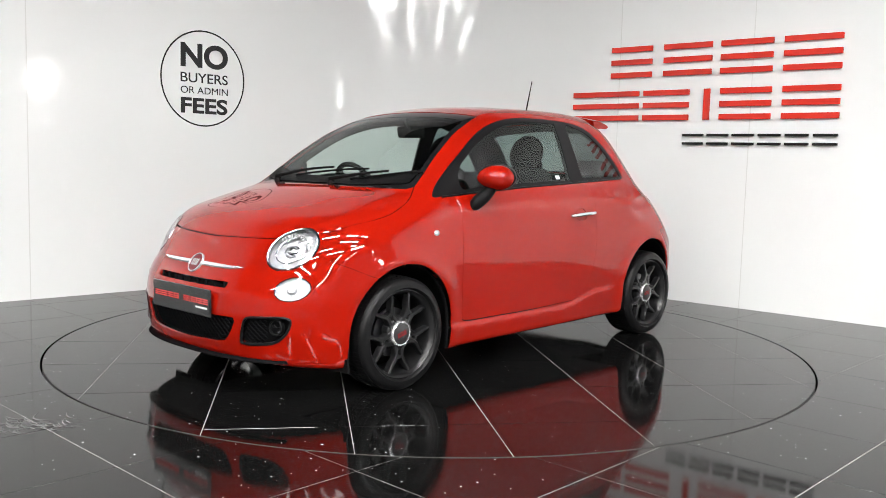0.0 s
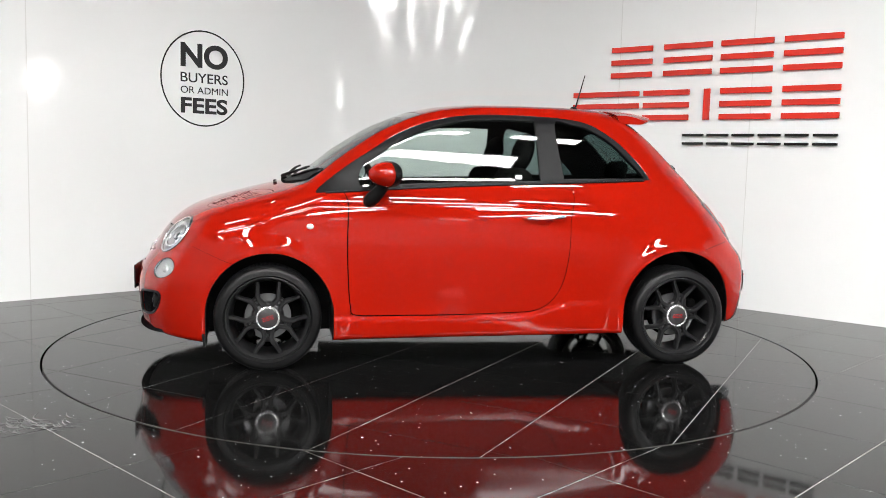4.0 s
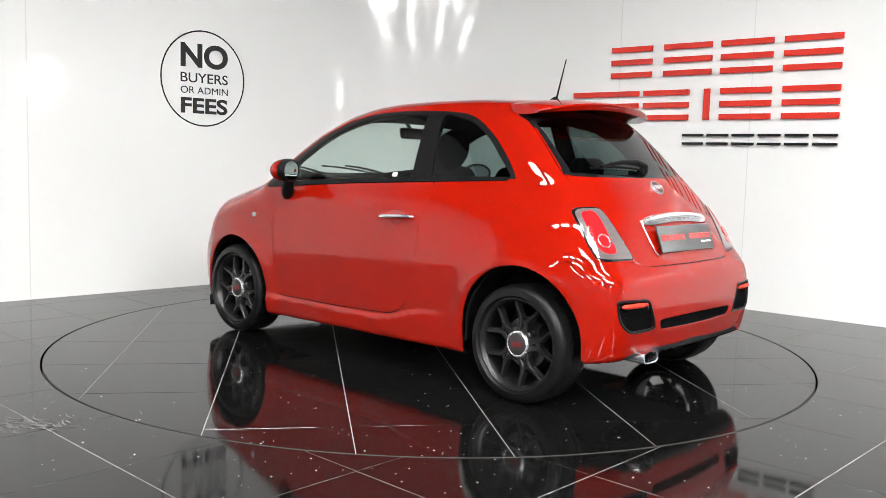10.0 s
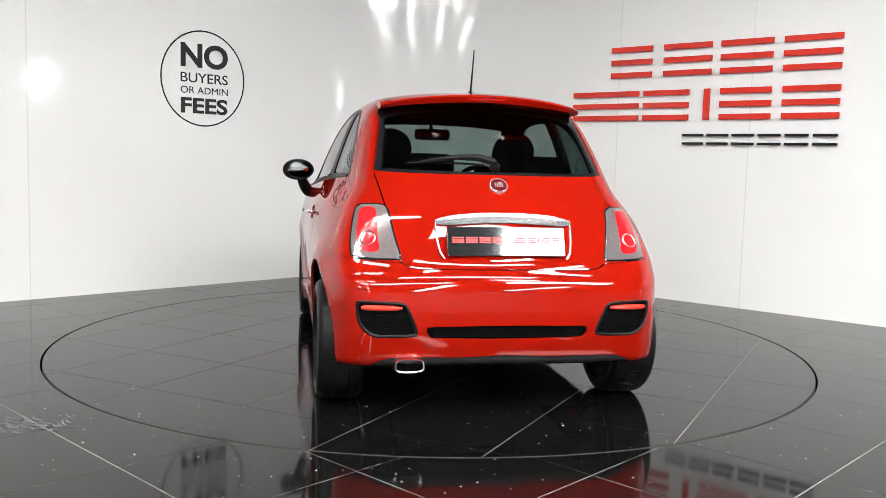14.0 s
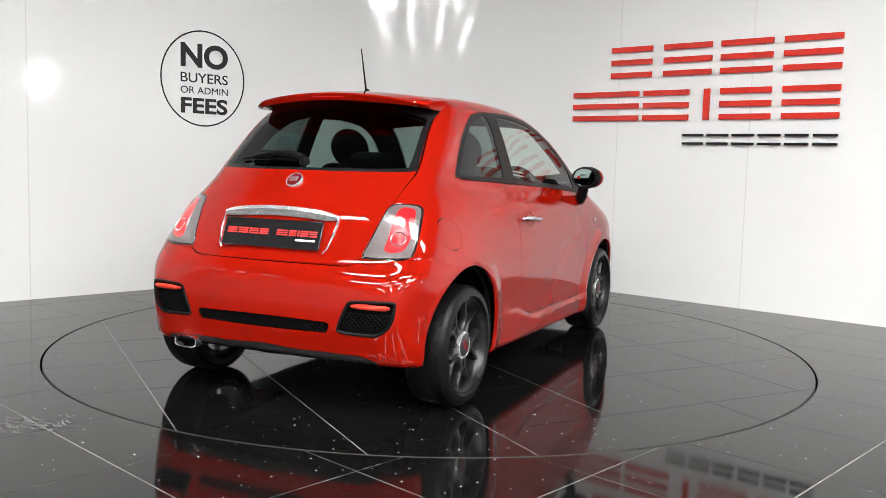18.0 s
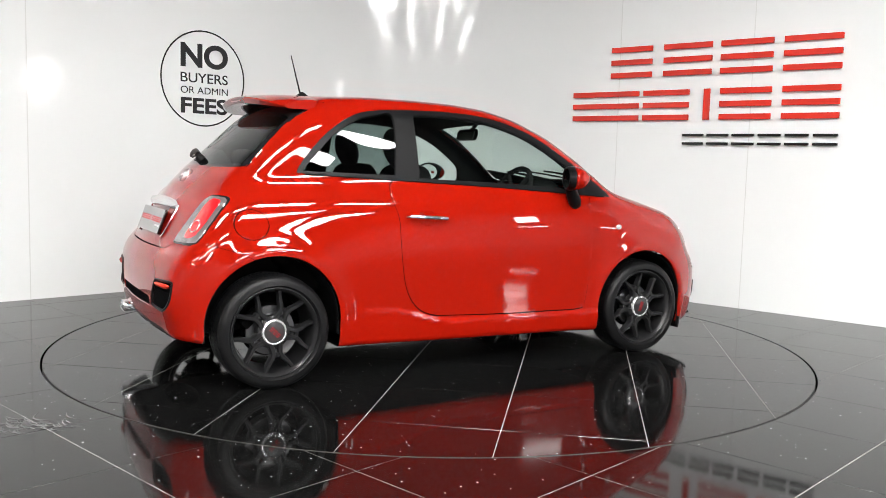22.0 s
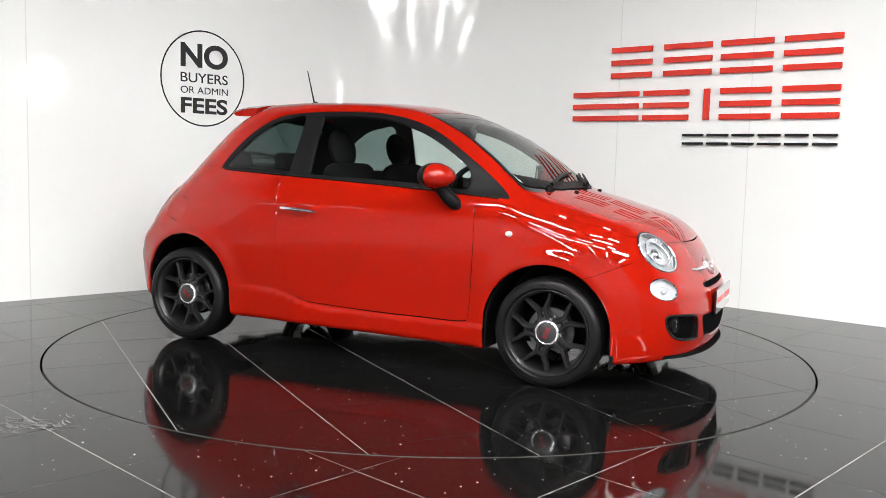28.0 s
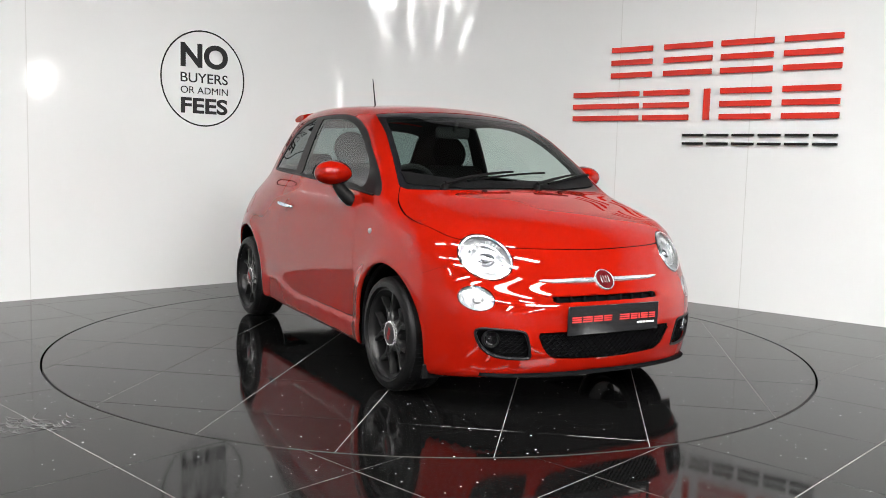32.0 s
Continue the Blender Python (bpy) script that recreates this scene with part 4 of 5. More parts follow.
def wheel_parts():
    """A wheel whose axis is z, outer face up."""
    top = empty("wheel")
    bm = bmesh.new()
    revolve(bm, [(0.212, -0.10), (0.220, -0.118), (0.250, -0.122), (0.272, -0.110), (0.2795, -0.088), (0.2805, -0.02), (0.2800, 0.050), (0.2765, 0.068), (0.266, 0.083), (0.250, 0.0905), (0.236, 0.0900),
                 (0.2315, 0.0915), (0.2285, 0.0885), (0.2235, 0.082), (0.2195, 0.070), (0.212, 0.05)], 96, close=True)
    part("tyre", bm, RUBBER, top, "black low-profile tyre", True)
    bm = bmesh.new()
    revolve(bm, [(0.2215, 0.070), (0.2205, 0.0775), (0.2165, 0.0785), (0.213, 0.074), (0.208, 0.068), (0.2025, 0.060), (0.199, 0.040), (0.190, 0.0), (0.184, -0.10), (0.206, -0.10), (0.212, 0.05)], 96, close=True)
    for k in range(5):
        turn_k = Matrix.Rotation(2 * math.pi * k / 5, 4, "Z")
        # two legs beside the bolt pocket run from the hub and part into a fork
        for s in (-1, 1):
            arm(bm, [(0.045, 0.028 * s), (0.075, 0.021 * s), (0.105, 0.018 * s), (0.128, 0.025 * s), (0.150, 0.042 * s), (0.172, 0.057 * s), (0.192, 0.067 * s), (0.207, 0.077 * s)],
                [0.018, 0.014, 0.012, 0.012, 0.0105, 0.0095, 0.011, 0.019], 0.022, 0.056, turn_k)
        # the bridge where the fork starts
        arm(bm, [(0.112, -0.016), (0.118, 0.0), (0.112, 0.016)], [0.013, 0.011, 0.013], 0.022, 0.053, turn_k)
        slab(bm, [(0.05, -0.024), (0.112, -0.018), (0.112, 0.018), (0.05, 0.024)], 0.014, turn_k @ pose(0, 0, 0.014))
    revolve(bm, [(0.001, 0.054), (0.076, 0.053), (0.082, 0.049), (0.086, 0.04), (0.088, 0.01), (0.001, 0.01)], 40)
    part("rim", bm, BLACKALLOY, top, "black five-armed forked alloy rim", True, 40)
    for k in range(5):
        bm = bmesh.new()
        revolve(bm, [(0.001, 0.012), (0.006, 0.012), (0.0085, 0.009), (0.0085, 0.0), (0.001, 0.0)], 6, Matrix.Rotation(2 * math.pi * k / 5, 4, "Z") @ pose(0.098, 0, 0.028))
        part("wheel_bolt", bm, STEEL, top, "dull steel wheel bolt")
    bm = bmesh.new()
    for k in range(84):
        m = Matrix.Rotation(2 * math.pi * k / 84, 4, "Z")
        box(bm, 0.005, 0.014, 0.038, m @ pose(0.2785, 0, 0.044, 0, -5, 0), 0.0, 1)
        box(bm, 0.005, 0.014, 0.040, m @ pose(0.2785, 0, -0.078, 0, 5, 0), 0.0, 1)
        box(bm, 0.005, 0.017, 0.050, m @ pose(0.2790, 0.006, -0.018, 0, 0, 12), 0.0, 1)
    tagged(part("tread", bm, RUBBER, top), kind="stuff")
    bm = bmesh.new()
    revolve(bm, [(0.001, 0.070), (0.046, 0.069), (0.052, 0.066), (0.054, 0.060), (0.054, 0.050), (0.001, 0.050)], 40)
    part("centre_cap", bm, CAPGREY, top, "dark grey centre cap", True)
    bm = bmesh.new()
    revolve(bm, [(0.053, 0.052), (0.053, 0.067), (0.056, 0.068), (0.062, 0.063), (0.064, 0.052)], 48, close=True)
    for k in range(20):
        rod(bm, Matrix.Rotation(radians(18 * k), 3, "Z") @ Vector((0.0625, 0, 0.052)), Matrix.Rotation(radians(18 * k), 3, "Z") @ Vector((0.0605, 0, 0.0655)), 0.0030, 0.0022, 8)
    part("cap_ring", bm, SILVER, top, "scalloped chrome ring", True)
    bm = bmesh.new()
    for x in (-0.021, 0.0, 0.021):
        for y in (-0.0085, 0.0, 0.0085):
            box(bm, 0.017, 0.0042, 0.0015, pose(x, y, 0.0705))
    part("cap_emblem", bm, CAPRED, top, "red emblem bars")
    bm = bmesh.new()
    revolve(bm, [(0.07, -0.02), (0.122, -0.02), (0.122, -0.006), (0.07, -0.006)], 48, close=True)
    part("brake_disc", bm, STEEL, top, "grey steel brake disc", True, 30)
    bm = bmesh.new()
    box(bm, 0.05, 0.10, 0.05, pose(0.115, 0.03, -0.01), 0.012)
    part("brake_caliper", bm, DARKGAP, top, "dark brake caliper")
    bm = bmesh.new()
    revolve(bm, [(0.001, -0.05), (0.135, -0.05), (0.135, -0.06), (0.001, -0.06)], 32)
    part("backing_plate", bm, DARKGAP, top)
    return top


wheel = wheel_parts()
placed = []
for x, s, stood in ((AXLE_F, 1, 18), (AXLE_R, 1, 185), (AXLE_F, -1, 251), (AXLE_R, -1, 135)):
    m = Matrix.Translation((x, s * 0.714, 0.2970)) @ (Matrix.Rotation(radians(-90), 4, "X") if s > 0 else Matrix.Rotation(radians(90), 4, "X")) @ pose(0, 0, 0, 0, 0, stood)
    if not placed:
        wheel.matrix_basis = m
        w = wheel
    else:
        w = copy_thing(wheel, m)
    placed.append(w)
for w in placed:
    w.parent = car


# ---- lamps ----
def surface_front(y, z, back=0.0):
    p = to_surface(np.array([[1.0, y, z]]), np.array([[1.0, 0, 0]]))[0]
    return Vector(p) - Vector(body_normal(np.array([p]))[0]) * back


def surface_rear(y, z, back=0.0):
    p = to_surface(np.array([[-0.95 if z > 1.2 else -1.2, y, z]]), np.array([[-1.0, 0, 0]]))[0]
    return Vector(p) - Vector(body_normal(np.array([p]))[0]) * back


def surface_side(x, z, s, out=0.0):
    p = to_surface(np.array([[x, 0.0, z]]), np.array([[0, float(s), 0]]))[0]
    return Vector(p) + Vector(body_normal(np.array([p]))[0]) * out


def normal_at(p):
    return Vector(body_normal(np.array([tuple(p)]))[0])


def facing(p, n, up=(0, 0, 1)):
    """A pose at p whose z looks along n and whose y is as upright as can be."""
    n = Vector(n).normalized()
    x = Vector(up).cross(n).normalized()
    m = Matrix.Identity(4)
    m.col[0][:3], m.col[1][:3], m.col[2][:3], m.col[3][:3] = x, n.cross(x), n, p
    return m


for k in ("tail_seal", "head_seal", "side_seal"):
    for e in ("l", "r"):
        panel("lamp_seal", k + "_" + e, GLOSSBLACK, car, "thin black lamp seal", 0.001)
for k, s in (("l", 1), ("r", -1)):
    head = panel("headlamp", "head_" + k, LENS, car, "clear round headlamp with bright reflector", -0.002, 0.004)
    panel("reflector_bowl", "head_" + k, REFLECTOR, head, "silvered faceted bowl", 0.030, -0.028)
    c = surface_front(s * 0.546, 0.719, 0.004)
    n = normal_at(surface_front(s * 0.546, 0.719))
    m = facing(c, n) @ Matrix.Diagonal((1.16, 1.0, 1, 1))
    for name, ry, rz, back, r, mat, tag in (("bezel", 0.101, 0.091, 0.001, 0.0045, CHROME, "chrome bezel"), ("inner_ring", 0.068, 0.060, 0.014, 0.004, CHROME, "chrome inner ring")):
        bm = bmesh.new()
        tube(bm, [surface_front(s * (0.546 + ry * math.cos(a)), 0.719 + rz * math.sin(a), back) for a in np.linspace(0, 2 * math.pi, 49)], r, 6)
        part(name, bm, mat, head, tag, True)
    bm = bmesh.new()
    revolve(bm, [(0.002, -0.006), (0.014, -0.008), (0.022, -0.014), (0.026, -0.022), (0.034, -0.026), (0.036, -0.032)], 32, m)
    part("bulb_shield", bm, CHROME, head, "bright round bulb shield", True)
    bm = bmesh.new()
    for i in range(9):
        a = -0.9 + i * 0.225
        rod(bm, m @ Vector((0.052 * math.sin(a), 0.060 * math.cos(a) + 0.01, -0.02)), m @ Vector((0.070 * math.sin(a), 0.078 * math.cos(a) + 0.008, -0.014)), 0.006, seg=6)
    part("indicator", bm, REFLECTOR, head, "ribbed upper indicator", True)
    low = panel("side_lamp", "side_lamp_" + k, LENS, car, "clear oval lower lamp", -0.002, 0.004)
    panel("reflector_bowl", "side_lamp_" + k, REFLECTOR, low, "silvered faceted bowl", 0.020, -0.018)
    c = surface_front(s * 0.62, 0.544, 0.006)
    n = normal_at(surface_front(s * 0.62, 0.544))
    m = facing(c, n) @ Matrix.Diagonal((1.25, 0.98, 1, 1))
    bm = bmesh.new()
    revolve(bm, [(0.002, -0.003), (0.014, -0.005), (0.02, -0.012), (0.022, -0.02)], 24, m)
    part("bulb", bm, REFLECTOR, low, "bright bulb cap", True)
    tail = panel("tail_lamp", "tail_lamp_" + k, TAILWHITE, car, "red and pale tail lamp", -0.004, 0.012)
    panel("red_lens", "tail_red_" + k, TAILRED, tail, "red lens", -0.006, 0.004)
    c = surface_rear(s * 0.600, 0.800, -0.008)
    m = facing(c, normal_at(surface_rear(s * 0.600, 0.800)))
    bm = bmesh.new()
    revolve(bm, [(0.030, 0.0), (0.033, 0.002), (0.036, 0.0), (0.033, -0.003)], 32, m, close=True)
    part("lens_ring", bm, CHROME, tail, "bright ring in the lens", True)


# ---- honeycomb meshes ----
def honeycomb(poly, rear, cell, bar, inset):
    """Zigzag bars that fill an outline on the bumper."""
    poly = np.array([(a, b) for a, b in poly if a > -0.05])
    bm = bmesh.new()
    ys, zs = poly[:, 0], poly[:, 1]
    full = poly[:, 0].min() < 0.1
    y0, y1 = (-ys.max() if full else ys.min()), ys.max()
    P, keep = [], []
    rows = int((zs.max() - zs.min()) / (cell * 0.5)) + 2
    cols = int((y1 - y0) / (cell * 0.5)) + 2
    yy, zz = np.meshgrid(y0 + np.arange(cols) * cell * 0.5, zs.min() + np.arange(rows) * cell * 0.5, indexing="ij")
    zz = zz + np.where((np.arange(cols)[:, None] + np.arange(rows)[None, :]) % 2 == 0, 0.16, -0.16) * cell
    q = np.stack([yy.ravel(), zz.ravel()], -1)
    inside = sdf([(abs(a), b) for a, b in poly] if not full else np.concatenate([poly, poly[::-1] * [-1, 1]]), q[:, 0], q[:, 1]) < -0.002
    o = np.stack([np.full(len(q), -1.3 if rear else 1.0), q[:, 0], q[:, 1]], -1)
    S = to_surface(o, np.tile([-1.0 if rear else 1.0, 0, 0], (len(q), 1)))
    S = S - body_normal(S) * inset
    S, inside = S.reshape(cols, rows, 3), inside.reshape(cols, rows)
    out = []
    for i in range(cols):
        for j in range(rows):
            if not inside[i, j]:
                continue
            if i + 1 < cols and inside[i + 1, j]:
                out.append((S[i, j], S[i + 1, j]))
            if j + 1 < rows and inside[i, j + 1] and (i + j) % 2 == 0:
                out.append((S[i, j], S[i, j + 1]))
    return out


def bars(name, segments, r, mat, parent, label, mirror=False):
    V, F = [], []
    for s in ((1, -1) if mirror else (1,)):
        for a, b in segments:
            a, b = Vector((a[0], a[1] * s, a[2])), Vector((b[0], b[1] * s, b[2]))
            d = (b - a).normalized()
            u = Vector((1, 0, 0)).cross(d).normalized() * r
            w = d.cross(u).normalized() * r * 1.6
            k = len(V)
            for p in (a, b):
                V += [tuple(p + u), tuple(p + w), tuple(p - u), tuple(p - w)]
            for i in range(4):
                F.append((k + i, k + (i + 1) % 4, k + 4 + (i + 1) % 4, k + 4 + i))
    return tagged(mesh_object(name, V, F, mat, parent, label), kind="stuff")


bars("grille_mesh", honeycomb(GRILLE, False, 0.030, 0.003, 0.008), 0.0022, MESH, car, "black honeycomb mesh")
bars("vent_mesh", honeycomb(VENT, True, 0.024, 0.003, 0.006), 0.002, MESH, car, "black honeycomb mesh")
fog_cells = [seg for seg in honeycomb(FOG, False, 0.026, 0.003, 0.012) if seg[0][1] < 0.53]
pocket_cells = [seg for seg in honeycomb(POCKET, True, 0.022, 0.003, 0.008) if seg[0][2] < 0.49]
for s in (1, -1):
    flip = [(np.array(a) * [1, s, 1], np.array(b) * [1, s, 1]) for a, b in fog_cells]
    bars("pocket_mesh", flip, 0.002, MESH, car, "black honeycomb mesh")
    flip = [(np.array(a) * [1, s, 1], np.array(b) * [1, s, 1]) for a, b in pocket_cells]
    bars("pocket_mesh", flip, 0.002, MESH, car, "black honeycomb mesh")
    # frame round the fog lamp pocket and the rear pocket
    for poly, rear in ((FOG, False), (POCKET, True)):
        bm = bmesh.new()
        pts = [(surface_rear if rear else surface_front)(s * float(q[0]), float(q[1]), 0.002) for q in poly]
        tube(bm, pts + [pts[0]], 0.007, 6)
        part("pocket_frame", bm, SATIN, car, "satin black surround", True)
    # fog lamp
    c = surface_front(s * 0.578, 0.365, 0.012)
    m = facing(c, Vector((0.96, s * 0.25, 0)))
    bm = bmesh.new()
    revolve(bm, [(0.002, 0.012), (0.014, 0.010), (0.026, 0.004), (0.032, -0.006), (0.032, -0.03)], 28, m)
    fog = part("fog_lamp", bm, LENS, car, "small clear round fog lamp", True)
    bm = bmesh.new()
    revolve(bm, [(0.030, -0.004), (0.028, -0.016), (0.015, -0.028), (0.002, -0.03)], 24, m)
    part("reflector_bowl", bm, CHROME, fog, "silvered bowl", True)
    bm = bmesh.new()
    revolve(bm, [(0.031, 0.002), (0.035, 0.004), (0.039, 0.0), (0.039, -0.02), (0.032, -0.02)], 28, m, close=True)
    part("bezel", bm, PLASTIC, fog, "black bezel", True)
    # red reflector bar in the rear pocket
    bm = bmesh.new()
    pts = [surface_rear(s * y, 0.519 + 0.004 * (y - 0.5), 0.0) for y in (0.465, 0.50, 0.54, 0.58, 0.62, 0.636)]
    tube(bm, pts, [0.006, 0.011, 0.012, 0.012, 0.011, 0.006], 8)
    part("rear_reflector", bm, REFLEX, car, "red reflector bar", True)
    # round side repeater
    p = surface_side(0.803, 0.786, s, 0.002)
    bm = bmesh.new()
    revolve(bm, [(0.002, 0.006), (0.010, 0.005), (0.016, 0.001), (0.016, -0.004)], 20, facing(p, normal_at(p)) @ Matrix.Diagonal((1.2, 0.9, 1, 1)))
    part("side_repeater", bm, REFLECTOR, car, "small pale indicator lens", True)

# slats in the upper slot
for y in np.linspace(-0.28, 0.28, 9):
    p = surface_front(float(y), 0.543, 0.012)
    bm = bmesh.new()
    box(bm, 0.012, 0.012, 0.028, Matrix.Translation(p), 0.002)
    part("slot_bar", bm, MESH, car, "black bar in the upper slot")

# ---- badges, trim bars and plates ----
def badge(name, c, n, r):
    m = facing(c, n)
    bm = bmesh.new()
    revolve(bm, [(r * 0.85, 0.003), (r * 0.88, 0.006), (r * 0.95, 0.006), (r, 0.002), (r, -0.006), (r * 0.85, -0.006)], 36, m, close=True)
    top = part(name, bm, SILVER, car, "round chrome badge with a dark red face", True)
    bm = bmesh.new()
    revolve(bm, [(0.001, 0.006), (r * 0.86, 0.004), (r * 0.86, -0.004)], 36, m)
    part("badge_face", bm, BADGERED, top, "dark red face", True)
    bm = bmesh.new()
    for i in (-1.5, -0.5, 0.5, 1.5):
        box(bm, r * 0.09, r * 0.66, 0.003, m @ pose(i * r * 0.26, 0, 0.006))
    part("badge_bars", bm, SILVER, top, "chrome upright bars")


p = surface_front(0, 0.617)
badge("front_badge", p + Vector((0.006, 0, 0)), normal_at(p), 0.054)
p = surface_rear(0, 1.035)
badge("rear_badge", p + normal_at(p) * 0.006, normal_at(p), 0.043)
for s in (1, -1):
    bm = bmesh.new()
    pts = [surface_front(s * y, 0.616 + 0.004 * (y > 0.3), -0.004) for y in (0.05, 0.10, 0.16, 0.22, 0.28, 0.325, 0.345)]
    tube(bm, pts, [0.012, 0.0125, 0.012, 0.011, 0.009, 0.006, 0.002], 10)
    part("chrome_bar", bm, SILVER, car, "tapered chrome nose bar", True)


def plate(name, c, n, w, h):
    m = facing(c, n)
    bm = bmesh.new()
    box(bm, w, h, 0.008, m, 0.003)
    top = part(name, bm, PLATEBLACK, car, "black dealer plate with red and white bars", True)
    bm = bmesh.new()
    box(bm, w - 0.006, h - 0.006, 0.001, m @ pose(0, 0, 0.0042))
    part("plate_face", bm, PLATEBLACK, top)
    for a, b in ((-0.46, -0.36), (-0.345, -0.245), (-0.23, -0.135), (-0.12, -0.03), (0.055, 0.165), (0.18, 0.255), (0.268, 0.282), (0.295, 0.375), (0.388, 0.46)):
        for z in ((-0.5, 0, 0.5) if b - a > 0.02 else (0,)):
            bm = bmesh.new()
            box(bm, (b - a) * w, 0.006 if b - a > 0.02 else 0.026, 0.001, m @ pose((a + b) / 2 * w, 0.005 + z * 0.020, 0.0052))
            part("red_bar", bm, REDPRINT, top)
    for a in range(6):
        bm = bmesh.new()
        box(bm, 0.014, 0.009, 0.001, m @ pose(w * 0.27 + a * 0.0175, -0.026, 0.0052))
        part("white_bar", bm, WHITEPRINT, top)


p = surface_front(0, 0.455)
plate("front_plate", Vector((p.x + 0.006, 0, 0.450)), (1, 0, -0.02), 0.525, 0.132)
p = surface_rear(0, 0.80)
plate("rear_plate", Vector((p.x - 0.012, 0, 0.800)), (-1, 0, 0.36), 0.530, 0.132)
# chrome tailgate handle and the frame down the sides of the plate
bm = bmesh.new()
prof = [(-0.016, 0.018), (0.014, 0.018), (0.022, 0.004), (0.012, -0.026), (-0.010, -0.030)]
rings = []
for y in np.linspace(-0.305, 0.305, 25):
    e = 1 - (abs(y) / 0.305) ** 8 * 0.6
    q = surface_rear(float(y), 0.905 - 0.022 * (abs(y) / 0.3) ** 2)
    rings.append([bm.verts.new((q.x - 0.014 - a * e, y, q.z + b * e)) for a, b in prof])
for a, b in zip(rings, rings[1:]):
    for i in range(5):
        bm.faces.new((a[i], a[(i + 1) % 5], b[(i + 1) % 5], b[i]))
bm.faces.new(rings[0])
bm.faces.new(rings[-1][::-1])
part("tailgate_handle", bm, SILVER, car, "chrome tailgate handle bar", True)
for s in (1, -1):
    bm = bmesh.new()
    pts = [surface_rear(s * y, z, -0.004) for y, z in ((0.306, 0.885), (0.308, 0.85), (0.304, 0.80), (0.292, 0.745), (0.275, 0.722))]
    tube(bm, pts, 0.005, 8)
    part("plate_surround", bm, CHROME, car, "thin chrome plate surround", True)

# ---- handles, mirrors, aerial, spoiler, wipers, exhaust ----
for d, s in ((door_l, 1), (door_r, -1)):
    bm = bmesh.new()
    a, b = surface_side(-0.362, 0.840, s, 0.028), surface_side(-0.588, 0.851, s, 0.028)
    pts = [surface_side(-0.358, 0.840, s, 0.006)] + [a.lerp(b, t) + Vector((0, s * 0.006 * math.sin(math.pi * t), 0)) for t in (0.04, 0.15, 0.3, 0.5, 0.7, 0.85, 0.96)] + [surface_side(-0.592, 0.851, s, 0.006)]
    tube(bm, pts, [0.007, 0.009, 0.0105, 0.011, 0.011, 0.011, 0.0105, 0.009, 0.007], 10)
    part("handle", bm, CHROME, d, "chrome door handle", True)
    p = surface_side(-0.47, 0.846, s, 0.0005)
    bm = bmesh.new()
    revolve(bm, [(0.056, 0.001), (0.053, 0.0025), (0.050, -0.004), (0.035, -0.012), (0.002, -0.016)], 32, facing(p, normal_at(p)) @ Matrix.Diagonal((1.05, 0.72, 1, 1)))
    part("handle_cup", bm, RED, d, "red recessed cup", True)
    # mirror
    bm = bmesh.new()
    bmesh.ops.create_uvsphere(bm, u_segments=36, v_segments=24, radius=1.0)
    lean = Matrix.Translation((0.412, s * 0.843, 1.068)) @ Matrix.Rotation(radians(16 * s), 4, "Z")
    for v in bm.verts:
        x, y, z = v.co
        v.co = lean @ Vector((0.098 * x if x > 0 else 0.03 * x, s * 0.103 * y * (1 - 0.05 * z), 0.066 * z * (1 + 0.10 * y)))
    mir = part("mirror", bm, RED, car, "red door mirror on a black stalk", True, 80)
    turned = lean @ pose(-0.031, 0, 0, 0, 0, 8 * s) @ Matrix.Rotation(radians(-90), 4, "Y")
    bm = bmesh.new()
    revolve(bm, [(0.001, 0.0), (0.86, 0.0), (0.90, 0.10), (0.98, 0.08), (1.05, -0.15), (1.05, -0.55), (0.9, -0.6)], 40, turned @ Matrix.Diagonal((0.065, 0.100, 0.06, 1)))
    part("mirror_rim", bm, PLASTIC, mir, "black mirror rim", True)
    bm = bmesh.new()
    revolve(bm, [(0.001, 0.03), (0.84, 0.03), (0.85, 0.0)], 40, turned @ Matrix.Diagonal((0.065, 0.100, 0.06, 1)))
    part("mirror_glass", bm, MIRROR, mir, "mirror glass", True)
    bm = bmesh.new()
    tube(bm, [Vector((0.415, s * 0.828, 1.04)), Vector((0.428, s * 0.818, 1.00)), Vector((0.452, s * 0.803, 0.968)), Vector((0.480, s * 0.784, 0.938)), Vector((0.497, s * 0.772, 0.918)), Vector((0.508, s * 0.76, 0.905))], [0.030, 0.032, 0.035, 0.037, 0.032, 0.018], 16)
    part("mirror_stalk", bm, PLASTIC, mir, "black stalk", True)
    # rubber strip at the foot of the door glass
    bm = bmesh.new()
    pts = [surface_side(float(x), float(z), s, 0.002) for x, z in zip(np.linspace(0.72, -1.10, 24), np.interp(np.linspace(0.72, -1.10, 24), [-1.10, -0.6, 0.0, 0.44, 0.72], [1.062, 1.039, 1.010, 0.982, 0.962]))]
    tube(bm, pts, 0.005, 6)
    part("waist_strip", bm, SATIN, car, "black strip along the waist", True)

bm = bmesh.new()
revolve(bm, [(0.026, 0.0), (0.024, 0.008), (0.015, 0.018), (0.008, 0.026), (0.002, 0.03)], 20, Matrix.Translation((-0.884, 0, 1.486)) @ Matrix.Diagonal((1.6, 0.8, 1, 1)))
aerial = part("aerial", bm, PLASTIC, car, "short black roof aerial", True)
bm = bmesh.new()
rod(bm, (-0.895, 0, 1.500), (-0.952, 0, 1.715), 0.0055, 0.0028, 10)
part("rod", bm, PLASTIC, aerial)

